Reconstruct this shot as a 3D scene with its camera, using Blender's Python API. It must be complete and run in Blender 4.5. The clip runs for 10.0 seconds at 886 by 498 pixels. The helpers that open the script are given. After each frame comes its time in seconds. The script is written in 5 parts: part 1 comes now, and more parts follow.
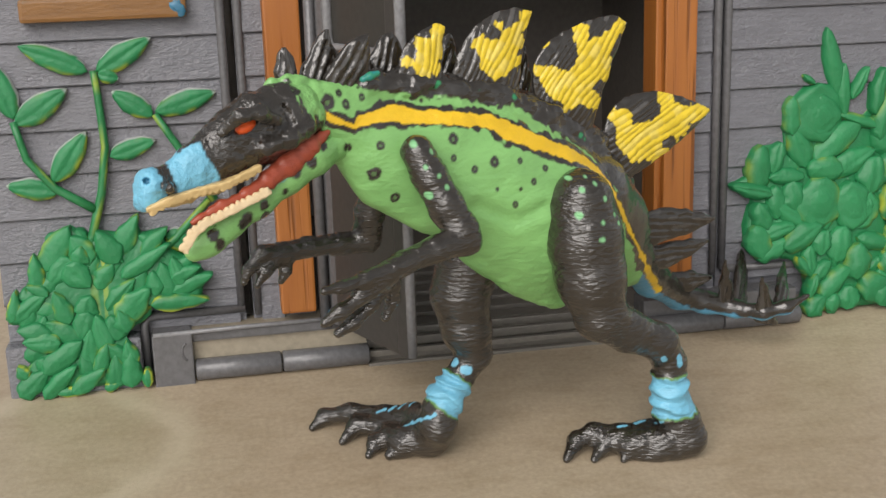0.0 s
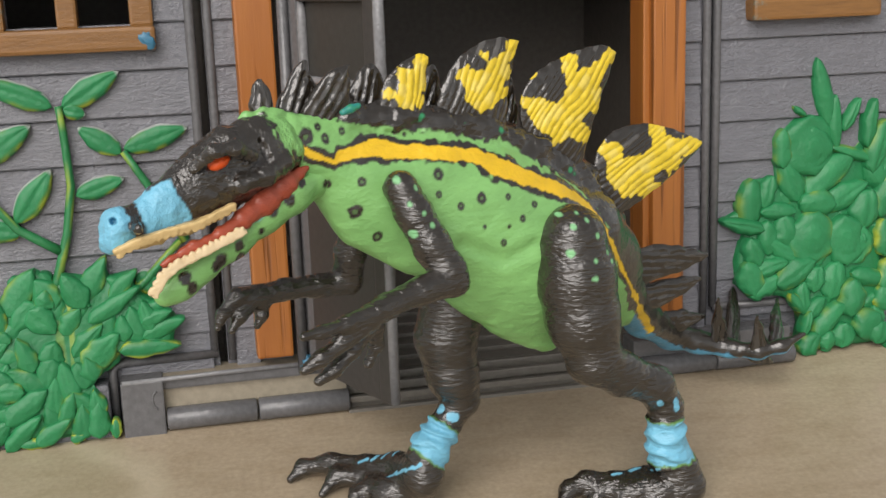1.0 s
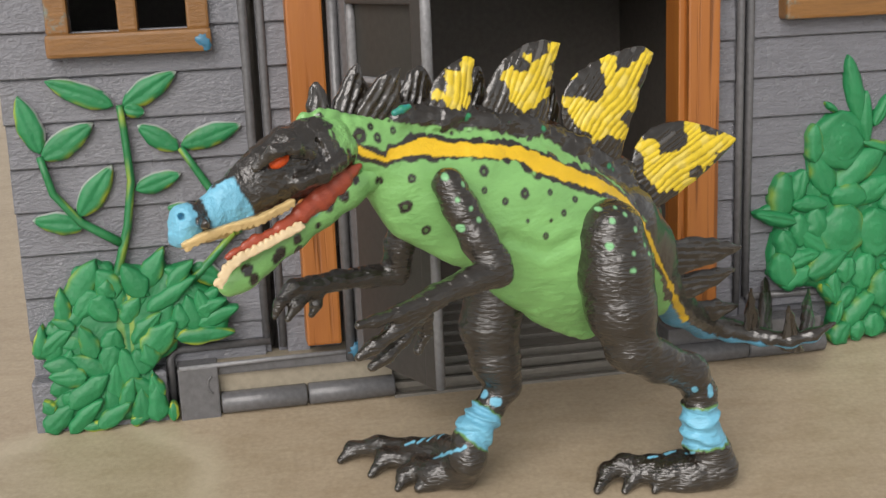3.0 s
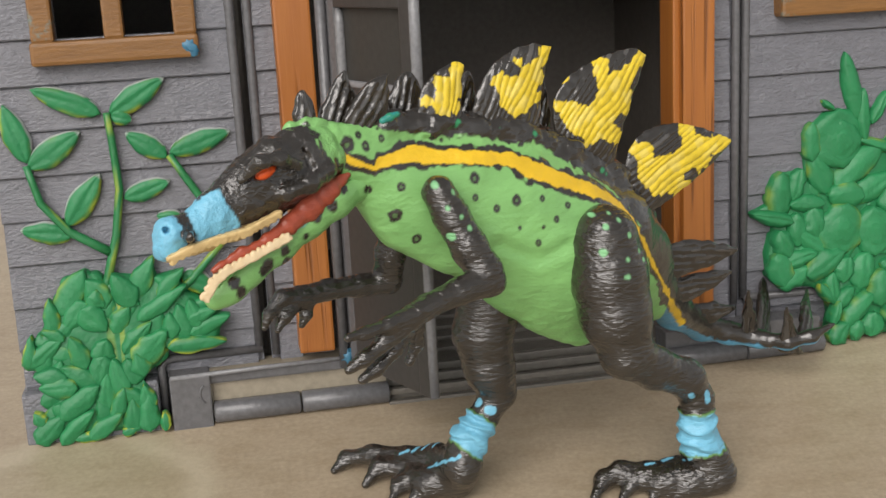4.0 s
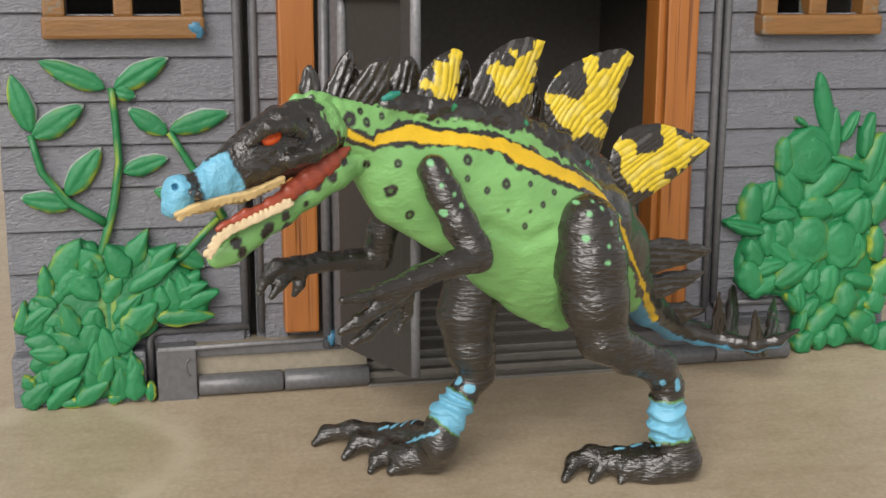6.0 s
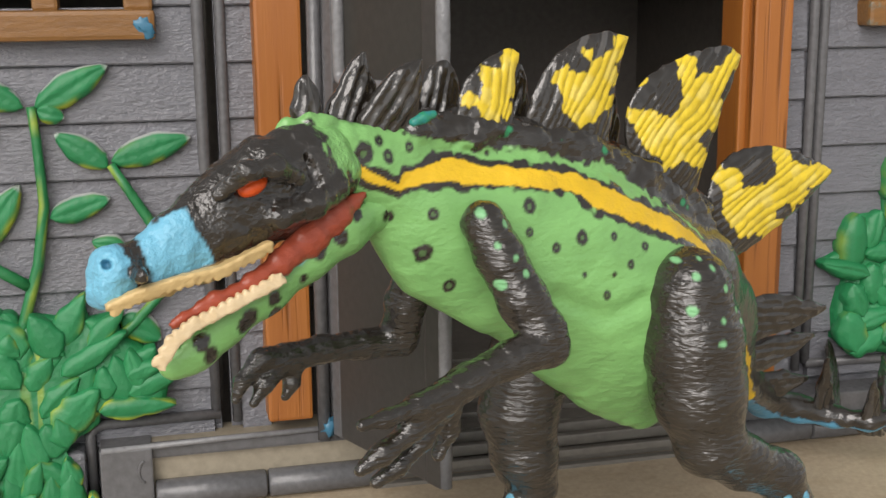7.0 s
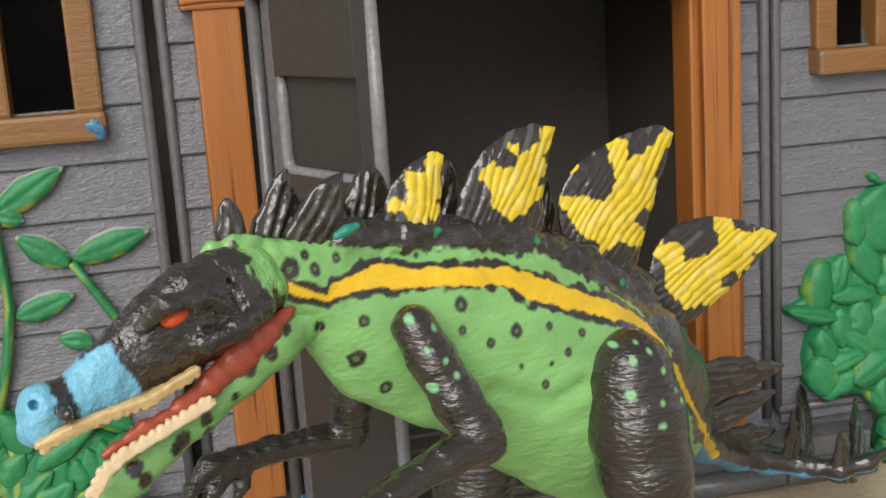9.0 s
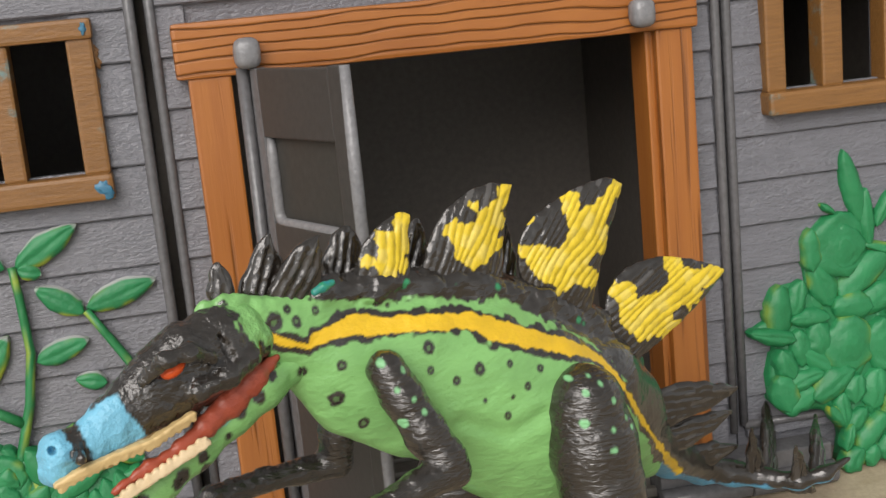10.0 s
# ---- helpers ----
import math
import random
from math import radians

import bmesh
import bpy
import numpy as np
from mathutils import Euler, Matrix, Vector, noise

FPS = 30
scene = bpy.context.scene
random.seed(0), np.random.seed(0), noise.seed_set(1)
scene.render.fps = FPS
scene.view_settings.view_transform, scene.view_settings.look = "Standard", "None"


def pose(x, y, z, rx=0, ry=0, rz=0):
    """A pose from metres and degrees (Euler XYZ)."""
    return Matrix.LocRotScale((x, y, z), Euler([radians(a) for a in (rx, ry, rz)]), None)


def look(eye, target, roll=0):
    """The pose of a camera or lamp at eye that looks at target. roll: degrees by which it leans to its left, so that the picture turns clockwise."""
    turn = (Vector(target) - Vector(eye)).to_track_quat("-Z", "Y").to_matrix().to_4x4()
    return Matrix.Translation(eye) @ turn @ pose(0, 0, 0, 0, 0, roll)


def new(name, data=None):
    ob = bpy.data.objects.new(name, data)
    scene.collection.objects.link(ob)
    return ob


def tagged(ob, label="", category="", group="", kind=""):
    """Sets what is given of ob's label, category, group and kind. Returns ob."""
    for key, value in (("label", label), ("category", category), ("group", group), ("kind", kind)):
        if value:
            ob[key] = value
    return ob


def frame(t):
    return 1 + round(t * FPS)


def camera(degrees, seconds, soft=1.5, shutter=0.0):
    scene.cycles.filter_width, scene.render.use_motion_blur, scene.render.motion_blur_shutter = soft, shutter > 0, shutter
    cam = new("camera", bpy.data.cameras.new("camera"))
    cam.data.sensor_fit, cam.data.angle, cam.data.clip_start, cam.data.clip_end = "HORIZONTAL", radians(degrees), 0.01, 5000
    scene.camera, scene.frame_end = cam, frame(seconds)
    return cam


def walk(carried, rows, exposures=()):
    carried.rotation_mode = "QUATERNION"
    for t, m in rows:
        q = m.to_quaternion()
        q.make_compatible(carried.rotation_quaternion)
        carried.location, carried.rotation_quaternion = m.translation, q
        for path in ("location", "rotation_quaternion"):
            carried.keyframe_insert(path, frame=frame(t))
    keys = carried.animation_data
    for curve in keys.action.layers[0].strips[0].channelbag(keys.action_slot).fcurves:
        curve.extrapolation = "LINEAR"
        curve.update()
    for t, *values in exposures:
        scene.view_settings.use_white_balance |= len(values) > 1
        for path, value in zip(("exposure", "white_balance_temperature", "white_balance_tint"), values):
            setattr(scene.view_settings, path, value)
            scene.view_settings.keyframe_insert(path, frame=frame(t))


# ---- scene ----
cam = camera(40.0, 10.0)
EXPOSURE = 0.38
PATH = [
    (0, (0.03315, 0.00735, 0.25913), (0.12447, 0.46298, 0.07456), -0.37),
    (0.5, (0.03509, 0.01900, 0.25209), (0.12984, 0.47489, 0.06992), -0.40),
    (1, (0.03342, 0.02867, 0.25217), (0.13664, 0.48733, 0.08195), -0.42),
    (1.5, (0.03227, 0.01610, 0.26126), (0.13454, 0.47713, 0.09695), -0.99),
    (2, (0.02569, 0.01136, 0.26576), (0.11694, 0.47475, 0.10161), -1.17),
    (2.5, (0.02927, 0.01340, 0.26010), (0.11873, 0.47465, 0.08910), -1.12),
    (2.7, (0.02407, 0.01044, 0.25989), (0.11518, 0.47076, 0.08724), -0.80),
    (3.8, (0.02532, 0.01170, 0.26797), (0.11368, 0.47047, 0.08987), -1.51),
    (4, (0.02923, 0.01755, 0.26426), (0.11896, 0.47622, 0.08659), -1.57),
    (4.5, (0.04257, 0.04171, 0.25389), (0.14452, 0.49357, 0.06568), -1.77),
    (5, (0.02208, 0.02421, 0.26136), (0.12597, 0.47850, 0.08016), 0.44),
    (5.2, (0.02297, -0.00471, 0.26540), (0.12636, 0.45192, 0.08989), 0.75),
    (6.3, (0.01386, -0.00555, 0.24218), (0.11879, 0.45517, 0.07871), 2.00),
    (6.5, (0.01757, 0.02727, 0.23504), (0.12575, 0.48745, 0.07215), 1.63),
    (7, (0.02282, 0.12594, 0.22915), (0.13960, 0.58342, 0.06461), 1.35),
    (7.5, (0.02102, 0.16491, 0.22960), (0.13885, 0.62397, 0.07028), 1.07),
    (8, (0.01441, 0.17840, 0.21419), (0.13098, 0.63848, 0.05691), 2.10),
    (8.5, (0.02002, 0.16334, 0.22203), (0.13094, 0.62390, 0.06210), 1.63),
    (9, (0.04777, 0.12188, 0.25475), (0.15304, 0.58280, 0.09205), -2.17),
    (9.5, (0.05445, 0.08759, 0.28042), (0.15422, 0.54920, 0.11622), -4.04),
    (10, (0.05583, 0.08527, 0.27855), (0.15339, 0.54902, 0.11913), -4.02),
]
walk(cam, [(t, look(eye, target, roll)) for t, eye, target, roll in PATH], [(0.0, EXPOSURE), (10.0, EXPOSURE)])

# ---- world and light: bright overcast daylight ----
world = bpy.data.worlds.new("sky")
scene.world = world
world.use_nodes = True
wn, wl = world.node_tree.nodes, world.node_tree.links
wn.clear()
sky = wn.new("ShaderNodeTexSky")
sky.sky_type = "NISHITA"
sky.sun_disc = False
sky.sun_elevation = radians(40)
sky.sun_rotation = radians(210)
soft_sky = wn.new("ShaderNodeHueSaturation")
soft_sky.inputs["Saturation"].default_value = 0.08
bg = wn.new("ShaderNodeBackground")
bg.inputs["Strength"].default_value = 0.105
wout = wn.new("ShaderNodeOutputWorld")
wl.new(sky.outputs["Color"], soft_sky.inputs["Color"])
wl.new(soft_sky.outputs["Color"], bg.inputs["Color"])
wl.new(bg.outputs["Background"], wout.inputs["Surface"])
sun_data = bpy.data.lights.new("sun", "SUN")
sun_data.energy = 2.2
sun_data.angle = radians(48)
sun_data.color = (1.0, 0.93, 0.88)
sun = new("sun", sun_data)
sun.matrix_world = look((-0.65, -0.85, 1.26), (0.1, 0.45, 0.0))


# ---- materials ----
def node_material(name):
    mat = bpy.data.materials.new(name)
    mat.use_nodes = True
    nodes, links = mat.node_tree.nodes, mat.node_tree.links
    return mat, nodes, links, nodes["Principled BSDF"]


def texture_space(nodes, links, scale=(1, 1, 1), turn=(0, 0, 0)):
    """Object coordinates in metres, stretched by scale."""
    coords = nodes.new("ShaderNodeTexCoord")
    mapping = nodes.new("ShaderNodeMapping")
    mapping.inputs["Scale"].default_value = scale
    mapping.inputs["Rotation"].default_value = [radians(a) for a in turn]
    links.new(coords.outputs["Object"], mapping.inputs["Vector"])
    return mapping.outputs["Vector"]


def noise_node(nodes, links, vector, scale, detail=4.0, rough=0.55):
    node = nodes.new("ShaderNodeTexNoise")
    node.inputs["Scale"].default_value = scale
    node.inputs["Detail"].default_value = detail
    node.inputs["Roughness"].default_value = rough
    links.new(vector, node.inputs["Vector"])
    return node


def ramp_node(nodes, links, value, stops):
    node = nodes.new("ShaderNodeValToRGB")
    ramp = node.color_ramp
    while len(ramp.elements) < len(stops):
        ramp.elements.new(0.5)
    for element, (place, colour) in zip(ramp.elements, stops):
        element.position, element.color = place, (*colour, 1)
    links.new(value, node.inputs["Fac"])
    return node.outputs["Color"]


def mix_node(nodes, links, fac, a, b, mode="MIX"):
    node = nodes.new("ShaderNodeMix")
    node.data_type, node.blend_type = "RGBA", mode
    for socket, value in ((node.inputs[0], fac), (node.inputs[6], a), (node.inputs[7], b)):
        if isinstance(value, (int, float)):
            socket.default_value = value
        elif isinstance(value, tuple):
            socket.default_value = (*value, 1)
        else:
            links.new(value, socket)
    return node.outputs[2]


def bump_node(nodes, links, height, shader, strength, distance, before=None):
    node = nodes.new("ShaderNodeBump")
    node.inputs["Strength"].default_value = strength
    node.inputs["Distance"].default_value = distance
    links.new(height, node.inputs["Height"])
    if before is not None:
        links.new(before, node.inputs["Normal"])
    links.new(node.outputs["Normal"], shader.inputs["Normal"])
    return node.outputs["Normal"]


def plastic_grain(name, dark, light, rough, grain=(6, 60, 60), distance=0.0004, wear=None, streak=0.5, crinkle=0.0006):
    """Moulded toy plastic with a wood grain that runs along the stretched axis."""
    mat, nodes, links, shader = node_material(name)
    space = texture_space(nodes, links, grain)
    fine = noise_node(nodes, links, space, 12.0, 6.0, 0.6)
    flat = texture_space(nodes, links)
    broad = noise_node(nodes, links, flat, 18.0, 3.0)
    base = ramp_node(nodes, links, fine.outputs["Fac"], [(0.3, dark), (0.72, light)])
    base = mix_node(nodes, links, broad.outputs["Fac"], base, (0.5, 0.5, 0.5), "OVERLAY") if streak else base
    if wear is not None:
        rub = noise_node(nodes, links, flat, 55.0, 8.0, 0.7)
        mask = ramp_node(nodes, links, rub.outputs["Fac"], [(0.60, (0, 0, 0)), (0.70, (1, 1, 1))])
        base = mix_node(nodes, links, mask, base, wear)
    links.new(base, shader.inputs["Base Color"])
    gloss = ramp_node(nodes, links, broad.outputs["Fac"], [(0.3, (rough - 0.08,) * 3), (0.7, (rough + 0.08,) * 3)])
    links.new(gloss, shader.inputs["Roughness"])
    speck = noise_node(nodes, links, texture_space(nodes, links, (0.45, 1, 1)), 900.0, 3.0, 0.6)
    first = bump_node(nodes, links, fine.outputs["Fac"], shader, 0.35, distance)
    bump_node(nodes, links, speck.outputs["Fac"], shader, 0.8, crinkle, first)
    return mat


def wood_lines(name, dark, light, along, rough=0.42, depth=0.0006, lines=0.55):
    """Orange plastic moulded as timber: engraved wavy lines along one axis."""
    mat, nodes, links, shader = node_material(name)
    scale = (26, 90, 90) if along == "x" else (150, 90, 10)
    space = texture_space(nodes, links, scale)
    warp = noise_node(nodes, links, space, 1.0, 3.0, 0.55)
    bands = nodes.new("ShaderNodeTexWave")
    bands.wave_type, bands.bands_direction = "BANDS", "Z" if along == "x" else "X"
    bands.inputs["Scale"].default_value = lines
    bands.inputs["Distortion"].default_value = 7.5
    bands.inputs["Detail"].default_value = 2.0
    bands.inputs["Detail Scale"].default_value = 0.7
    links.new(space, bands.inputs["Vector"])
    if along == "z":
        thin = noise_node(nodes, links, texture_space(nodes, links, (330, 330, 9)), 1.0, 2.5, 0.5)
        groove = ramp_node(nodes, links, thin.outputs["Fac"], [(0.35, (0, 0, 0)), (0.40, (0.7, 0.7, 0.7)), (0.45, (1, 1, 1))])
    else:
        groove = ramp_node(nodes, links, bands.outputs["Fac"], [(0.0, (0, 0, 0)), (0.07, (0.8, 0.8, 0.8)), (0.3, (1, 1, 1))])
    tint = ramp_node(nodes, links, warp.outputs["Fac"], [(0.3, dark), (0.7, light)])
    base = mix_node(nodes, links, groove, tuple(c * (0.6 if along == "z" else 0.6) for c in dark), tint)
    links.new(base, shader.inputs["Base Color"])
    shader.inputs["Roughness"].default_value = rough
    fine = noise_node(nodes, links, space, 6.0, 4.0)
    first = bump_node(nodes, links, groove, shader, 0.8, depth)
    bump_node(nodes, links, fine.outputs["Fac"], shader, 0.3, 0.0003, first)
    return mat


def painted(name, bump=0.0006, scale=420.0, stretch=(1, 1, 1)):
    """Brush-painted vinyl: colour from the paint layer, its alpha as roughness."""
    mat, nodes, links, shader = node_material(name)
    coat = nodes.new("ShaderNodeAttribute")
    coat.attribute_name = "paint"
    space = texture_space(nodes, links, stretch)
    blotch = noise_node(nodes, links, space, 90.0, 5.0, 0.6)
    shade = ramp_node(nodes, links, blotch.outputs["Fac"], [(0.25, (0.86, 0.86, 0.86)), (0.7, (1.08, 1.08, 1.08))])
    base = mix_node(nodes, links, 1.0, coat.outputs["Color"], shade, "MULTIPLY")
    links.new(base, shader.inputs["Base Color"])
    links.new(coat.outputs["Alpha"], shader.inputs["Roughness"])
    varnish = nodes.new("ShaderNodeMapRange")
    varnish.inputs["From Min"].default_value, varnish.inputs["From Max"].default_value = 0.30, 0.10
    varnish.inputs["To Min"].default_value, varnish.inputs["To Max"].default_value = 0.0, 1.0
    links.new(coat.outputs["Alpha"], varnish.inputs["Value"])
    links.new(varnish.outputs["Result"], shader.inputs["Coat Weight"])
    shader.inputs["Coat Roughness"].default_value = 0.13
    skin = noise_node(nodes, links, space, scale, 3.0, 0.5)
    fold = noise_node(nodes, links, space, scale * 0.3, 2.0, 0.5)
    first = bump_node(nodes, links, fold.outputs["Fac"], shader, 0.6, bump * 1.0)
    last = bump_node(nodes, links, skin.outputs["Fac"], shader, 0.8, bump, first)
    links.new(last, shader.inputs["Coat Normal"])
    return mat


def ground_material():
    mat, nodes, links, shader = node_material("sandy_board")
    space = texture_space(nodes, links)
    broad = noise_node(nodes, links, space, 9.0, 4.0, 0.6)
    grit = noise_node(nodes, links, space, 420.0, 5.0, 0.7)
    base = ramp_node(nodes, links, broad.outputs["Fac"], [(0.3, (0.35, 0.276, 0.190)), (0.7, (0.415, 0.342, 0.243))])
    flecks = ramp_node(nodes, links, grit.outputs["Fac"], [(0.3, (0.82, 0.82, 0.82)), (0.7, (1.12, 1.12, 1.12))])
    base = mix_node(nodes, links, 1.0, base, flecks, "MULTIPLY")
    patches = noise_node(nodes, links, texture_space(nodes, links, (1.0, 2.2, 1.0), (0, 0, 20)), 45.0, 6.0, 0.68)
    mottle = ramp_node(nodes, links, patches.outputs["Fac"], [(0.30, (0.86, 0.84, 0.80)), (0.52, (1, 1, 1)), (0.75, (1.08, 1.08, 1.09))])
    base = mix_node(nodes, links, 1.0, base, mottle, "MULTIPLY")
    wobble = noise_node(nodes, links, space, 25.0, 3.0)
    for (x, y, size, squeeze), pale, inner in RINGS:
        coords = nodes.new("ShaderNodeMapping")
        coords.inputs["Location"].default_value = (-x / size, -y / size * squeeze, 0)
        coords.inputs["Scale"].default_value = (1 / size, squeeze / size, 0)
        links.new(space, coords.inputs["Vector"])
        length = nodes.new("ShaderNodeVectorMath")
        length.operation = "LENGTH"
        links.new(coords.outputs["Vector"], length.inputs[0])
        spread = nodes.new("ShaderNodeMath")
        spread.operation = "MULTIPLY_ADD"
        links.new(wobble.outputs["Fac"], spread.inputs[0])
        spread.inputs[1].default_value = 0.35
        links.new(length.outputs["Value"], spread.inputs[2])
        ring = ramp_node(nodes, links, spread.outputs["Value"], [(0.0, (0.35,) * 3), (0.70, (0.30,) * 3), (0.85, (1,) * 3), (1.0, (0,) * 3)])
        tone = ramp_node(nodes, links, spread.outputs["Value"], [(0.70, inner), (0.80, pale)])
        faint = mix_node(nodes, links, 0.45, (0, 0, 0), ring)
        base = mix_node(nodes, links, faint, base, tone)
    links.new(base, shader.inputs["Base Color"])
    shader.inputs["Roughness"].default_value = 0.45
    first = bump_node(nodes, links, grit.outputs["Fac"], shader, 0.35, 0.0004)
    swell = noise_node(nodes, links, space, 40.0, 3.0)
    bump_node(nodes, links, swell.outputs["Fac"], shader, 0.3, 0.001, first)
    return mat


# ring marks coloured on the board: place, size, squeeze; pale rim, inner tone
RINGS = (((-0.039, 0.462, 0.075, 1.0), (0.52, 0.46, 0.34), (0.30, 0.29, 0.17)), ((0.354, 0.468, 0.022, 1.0), (0.40, 0.29, 0.23), (0.36, 0.30, 0.22)))


def plain(name, colour, rough, bump=0.0003, scale=300.0):
    mat, nodes, links, shader = node_material(name)
    space = texture_space(nodes, links)
    grain = noise_node(nodes, links, space, scale, 4.0)
    tone = ramp_node(nodes, links, grain.outputs["Fac"], [(0.3, tuple(c * 0.85 for c in colour)), (0.7, tuple(c * 1.12 for c in colour))])
    links.new(tone, shader.inputs["Base Color"])
    shader.inputs["Roughness"].default_value = rough
    bump_node(nodes, links, grain.outputs["Fac"], shader, 0.4, bump)
    return mat


MAT_SIDING = plastic_grain("grey_siding", (0.124, 0.126, 0.140), (0.166, 0.168, 0.186), 0.25, crinkle=0.0012)
MAT_TRIM = plain("grey_moulding", (0.108, 0.107, 0.111), 0.25, 0.0006, 380.0)
MAT_DARK = plain("dark_interior", (0.122, 0.109, 0.095), 0.55)
MAT_DOOR = plain("door_grey", (0.044, 0.040, 0.037), 0.45)
# door grey darkened: the dimness inside the leaf's opening is put into the colour
MAT_DOOR_DIM = plain("door_grey_dimmed", (0.036, 0.034, 0.030), 0.5)
# moulding grey made paler: light caught on edges is in its colour
MAT_LIT_EDGE = plain("lit_grey_edge", (0.19, 0.19, 0.195), 0.26, 0.0012, 420.0)
MAT_POST = wood_lines("orange_post", (0.285, 0.095, 0.017), (0.355, 0.128, 0.024), "z", depth=0.0004, lines=0.30)
MAT_LINTEL = wood_lines("orange_lintel", (0.285, 0.095, 0.017), (0.355, 0.128, 0.024), "x", depth=0.0013, lines=0.85)
MAT_WINDOW = plastic_grain("brown_window_frame", (0.165, 0.077, 0.021), (0.235, 0.112, 0.030), 0.45, wear=(0.12, 0.20, 0.19), streak=0, crinkle=0.0003)
# ground-toned beige for the sill top and the slot behind the bars
MAT_SILL_BEIGE = plain("beige_plastic", (0.27, 0.235, 0.175), 0.5)
MAT_BOARDS = plain("dusty_grey_boards", (0.150, 0.138, 0.118), 0.42, 0.0005, 260.0)
MAT_BLUE_DAB = plain("blue_paint_dab", (0.040, 0.15, 0.24), 0.40)
MAT_LEAF = painted("leaf_paint", 0.0007, 300.0)
MAT_SKIN = painted("dinosaur_paint", 0.00046, 620.0, (0.75, 0.75, 1.25))
MAT_LIMB = painted("limb_paint", 0.0011, 560.0, (0.55, 0.55, 1.5))
MAT_HEAD = painted("head_paint", 0.0007, 780.0)
MAT_PLATE = painted("plate_paint", 0.0003, 620.0)
MAT_GROUND = ground_material()


# ---- building helpers ----
def mesh_object(name, bm, material, smooth=False):
    mesh = bpy.data.meshes.new(name)
    bm.normal_update()
    bm.to_mesh(mesh)
    bm.free()
    mesh.materials.append(material)
    if smooth:
        for face in mesh.polygons:
            face.use_smooth = True
    return new(name, mesh)


def part(name, bm, material, parent, label="", smooth=False):
    ob = mesh_object(name, bm, material, smooth)
    ob.parent = parent
    if label:
        tagged(ob, label)
    return ob


def add_box(bm, x0, x1, y0, y1, z0, z1, bevel=0.0, segments=2):
    made = bmesh.ops.create_cube(bm, size=1.0)["verts"]
    bmesh.ops.scale(bm, vec=(x1 - x0, y1 - y0, z1 - z0), verts=made)
    bmesh.ops.translate(bm, vec=((x0 + x1) / 2, (y0 + y1) / 2, (z0 + z1) / 2), verts=made)
    if bevel > 0:
        edges = list({e for v in made for e in v.link_edges})
        bmesh.ops.bevel(bm, geom=edges, offset=bevel, segments=segments, affect="EDGES", profile=0.6)


def box_mesh(*dims, bevel=0.0, segments=2):
    bm = bmesh.new()
    add_box(bm, *dims, bevel=bevel, segments=segments)
    return bm


def tube_mesh(path, radii, sides=12, flat=1.0):
    """A closed tube along a path of points; flat squeezes it in y."""
    bm = bmesh.new()
    rings = []
    for k, (p, r) in enumerate(zip(path, radii)):
        a, b = Vector(path[max(k - 1, 0)]), Vector(path[min(k + 1, len(path) - 1)])
        d = (b - a).normalized()
        side = d.cross(Vector((0, 1, 0)))
        side = side.normalized() if side.length > 1e-4 else Vector((1, 0, 0))
        up = d.cross(side).normalized()
        rings.append([bm.verts.new(Vector(p) + r * (side * math.cos(q) + up * math.sin(q) * flat))
                      for q in (2 * math.pi * i / sides for i in range(sides))])
    for r0, r1 in zip(rings, rings[1:]):
        for i in range(sides):
            bm.faces.new((r0[i], r0[(i + 1) % sides], r1[(i + 1) % sides], r1[i]))
    bm.faces.new(rings[0][::-1])
    bm.faces.new(rings[-1])
    bmesh.ops.recalc_face_normals(bm, faces=bm.faces)
    return bm


def lattice_noise(p, cell, seed=0):
    """Smooth value noise in 0..1 at the points p (n x 3), of that cell size."""
    q = p / cell + 1000.0
    i = np.floor(q).astype(np.int64)
    f = q - i
    f = f * f * (3 - 2 * f)
    total = np.zeros(len(p))
    for dx in (0, 1):
        for dy in (0, 1):
            for dz in (0, 1):
                h = (i[:, 0] + dx) * 374761393 + (i[:, 1] + dy) * 668265263 + (i[:, 2] + dz) * 2147483647 + seed * 974711
                h = ((h ^ (h >> 13)) * 1274126177) & 0xFFFFFFFF
                h = (h ^ (h >> 16)) & 0xFFFF
                weight = (f[:, 0] if dx else 1 - f[:, 0]) * (f[:, 1] if dy else 1 - f[:, 1]) * (f[:, 2] if dz else 1 - f[:, 2])
                total += weight * h / 65535.0
    return total


def blend(a, b, k):
    """Smooth union of two distance fields."""
    h = np.clip(0.5 + 0.5 * (b - a) / k, 0, 1)
    return b * (1 - h) + a * h - k * h * (1 - h)


def chain(p, balls, k=3.0, squash=1.0):
    """Distance to a limb through balls (x, y, z, r); squash narrows it in y about its own axis."""
    out = None
    for (x0, y0, z0, r0), (x1, y1, z1, r1) in zip(balls, balls[1:]):
        a, d = np.array((x0, y0 / squash, z0)), np.array((x1 - x0, (y1 - y0) / squash, z1 - z0))
        q = p * np.array((1, 1 / squash, 1)) - a
        s = np.clip(q @ d / (d @ d), 0, 1)
        gap = (np.linalg.norm(q - s[:, None] * d, axis=1) - (r0 + (r1 - r0) * s)) * min(1.0, squash * 1.3)
        out = gap if out is None else blend(out, gap, k)
    return out


def ball(p, x, y, z, rx, ry, rz):
    q = (p - np.array((x, y, z))) / np.array((rx, ry, rz))
    return (np.linalg.norm(q, axis=1) - 1) * min(rx, ry, rz)


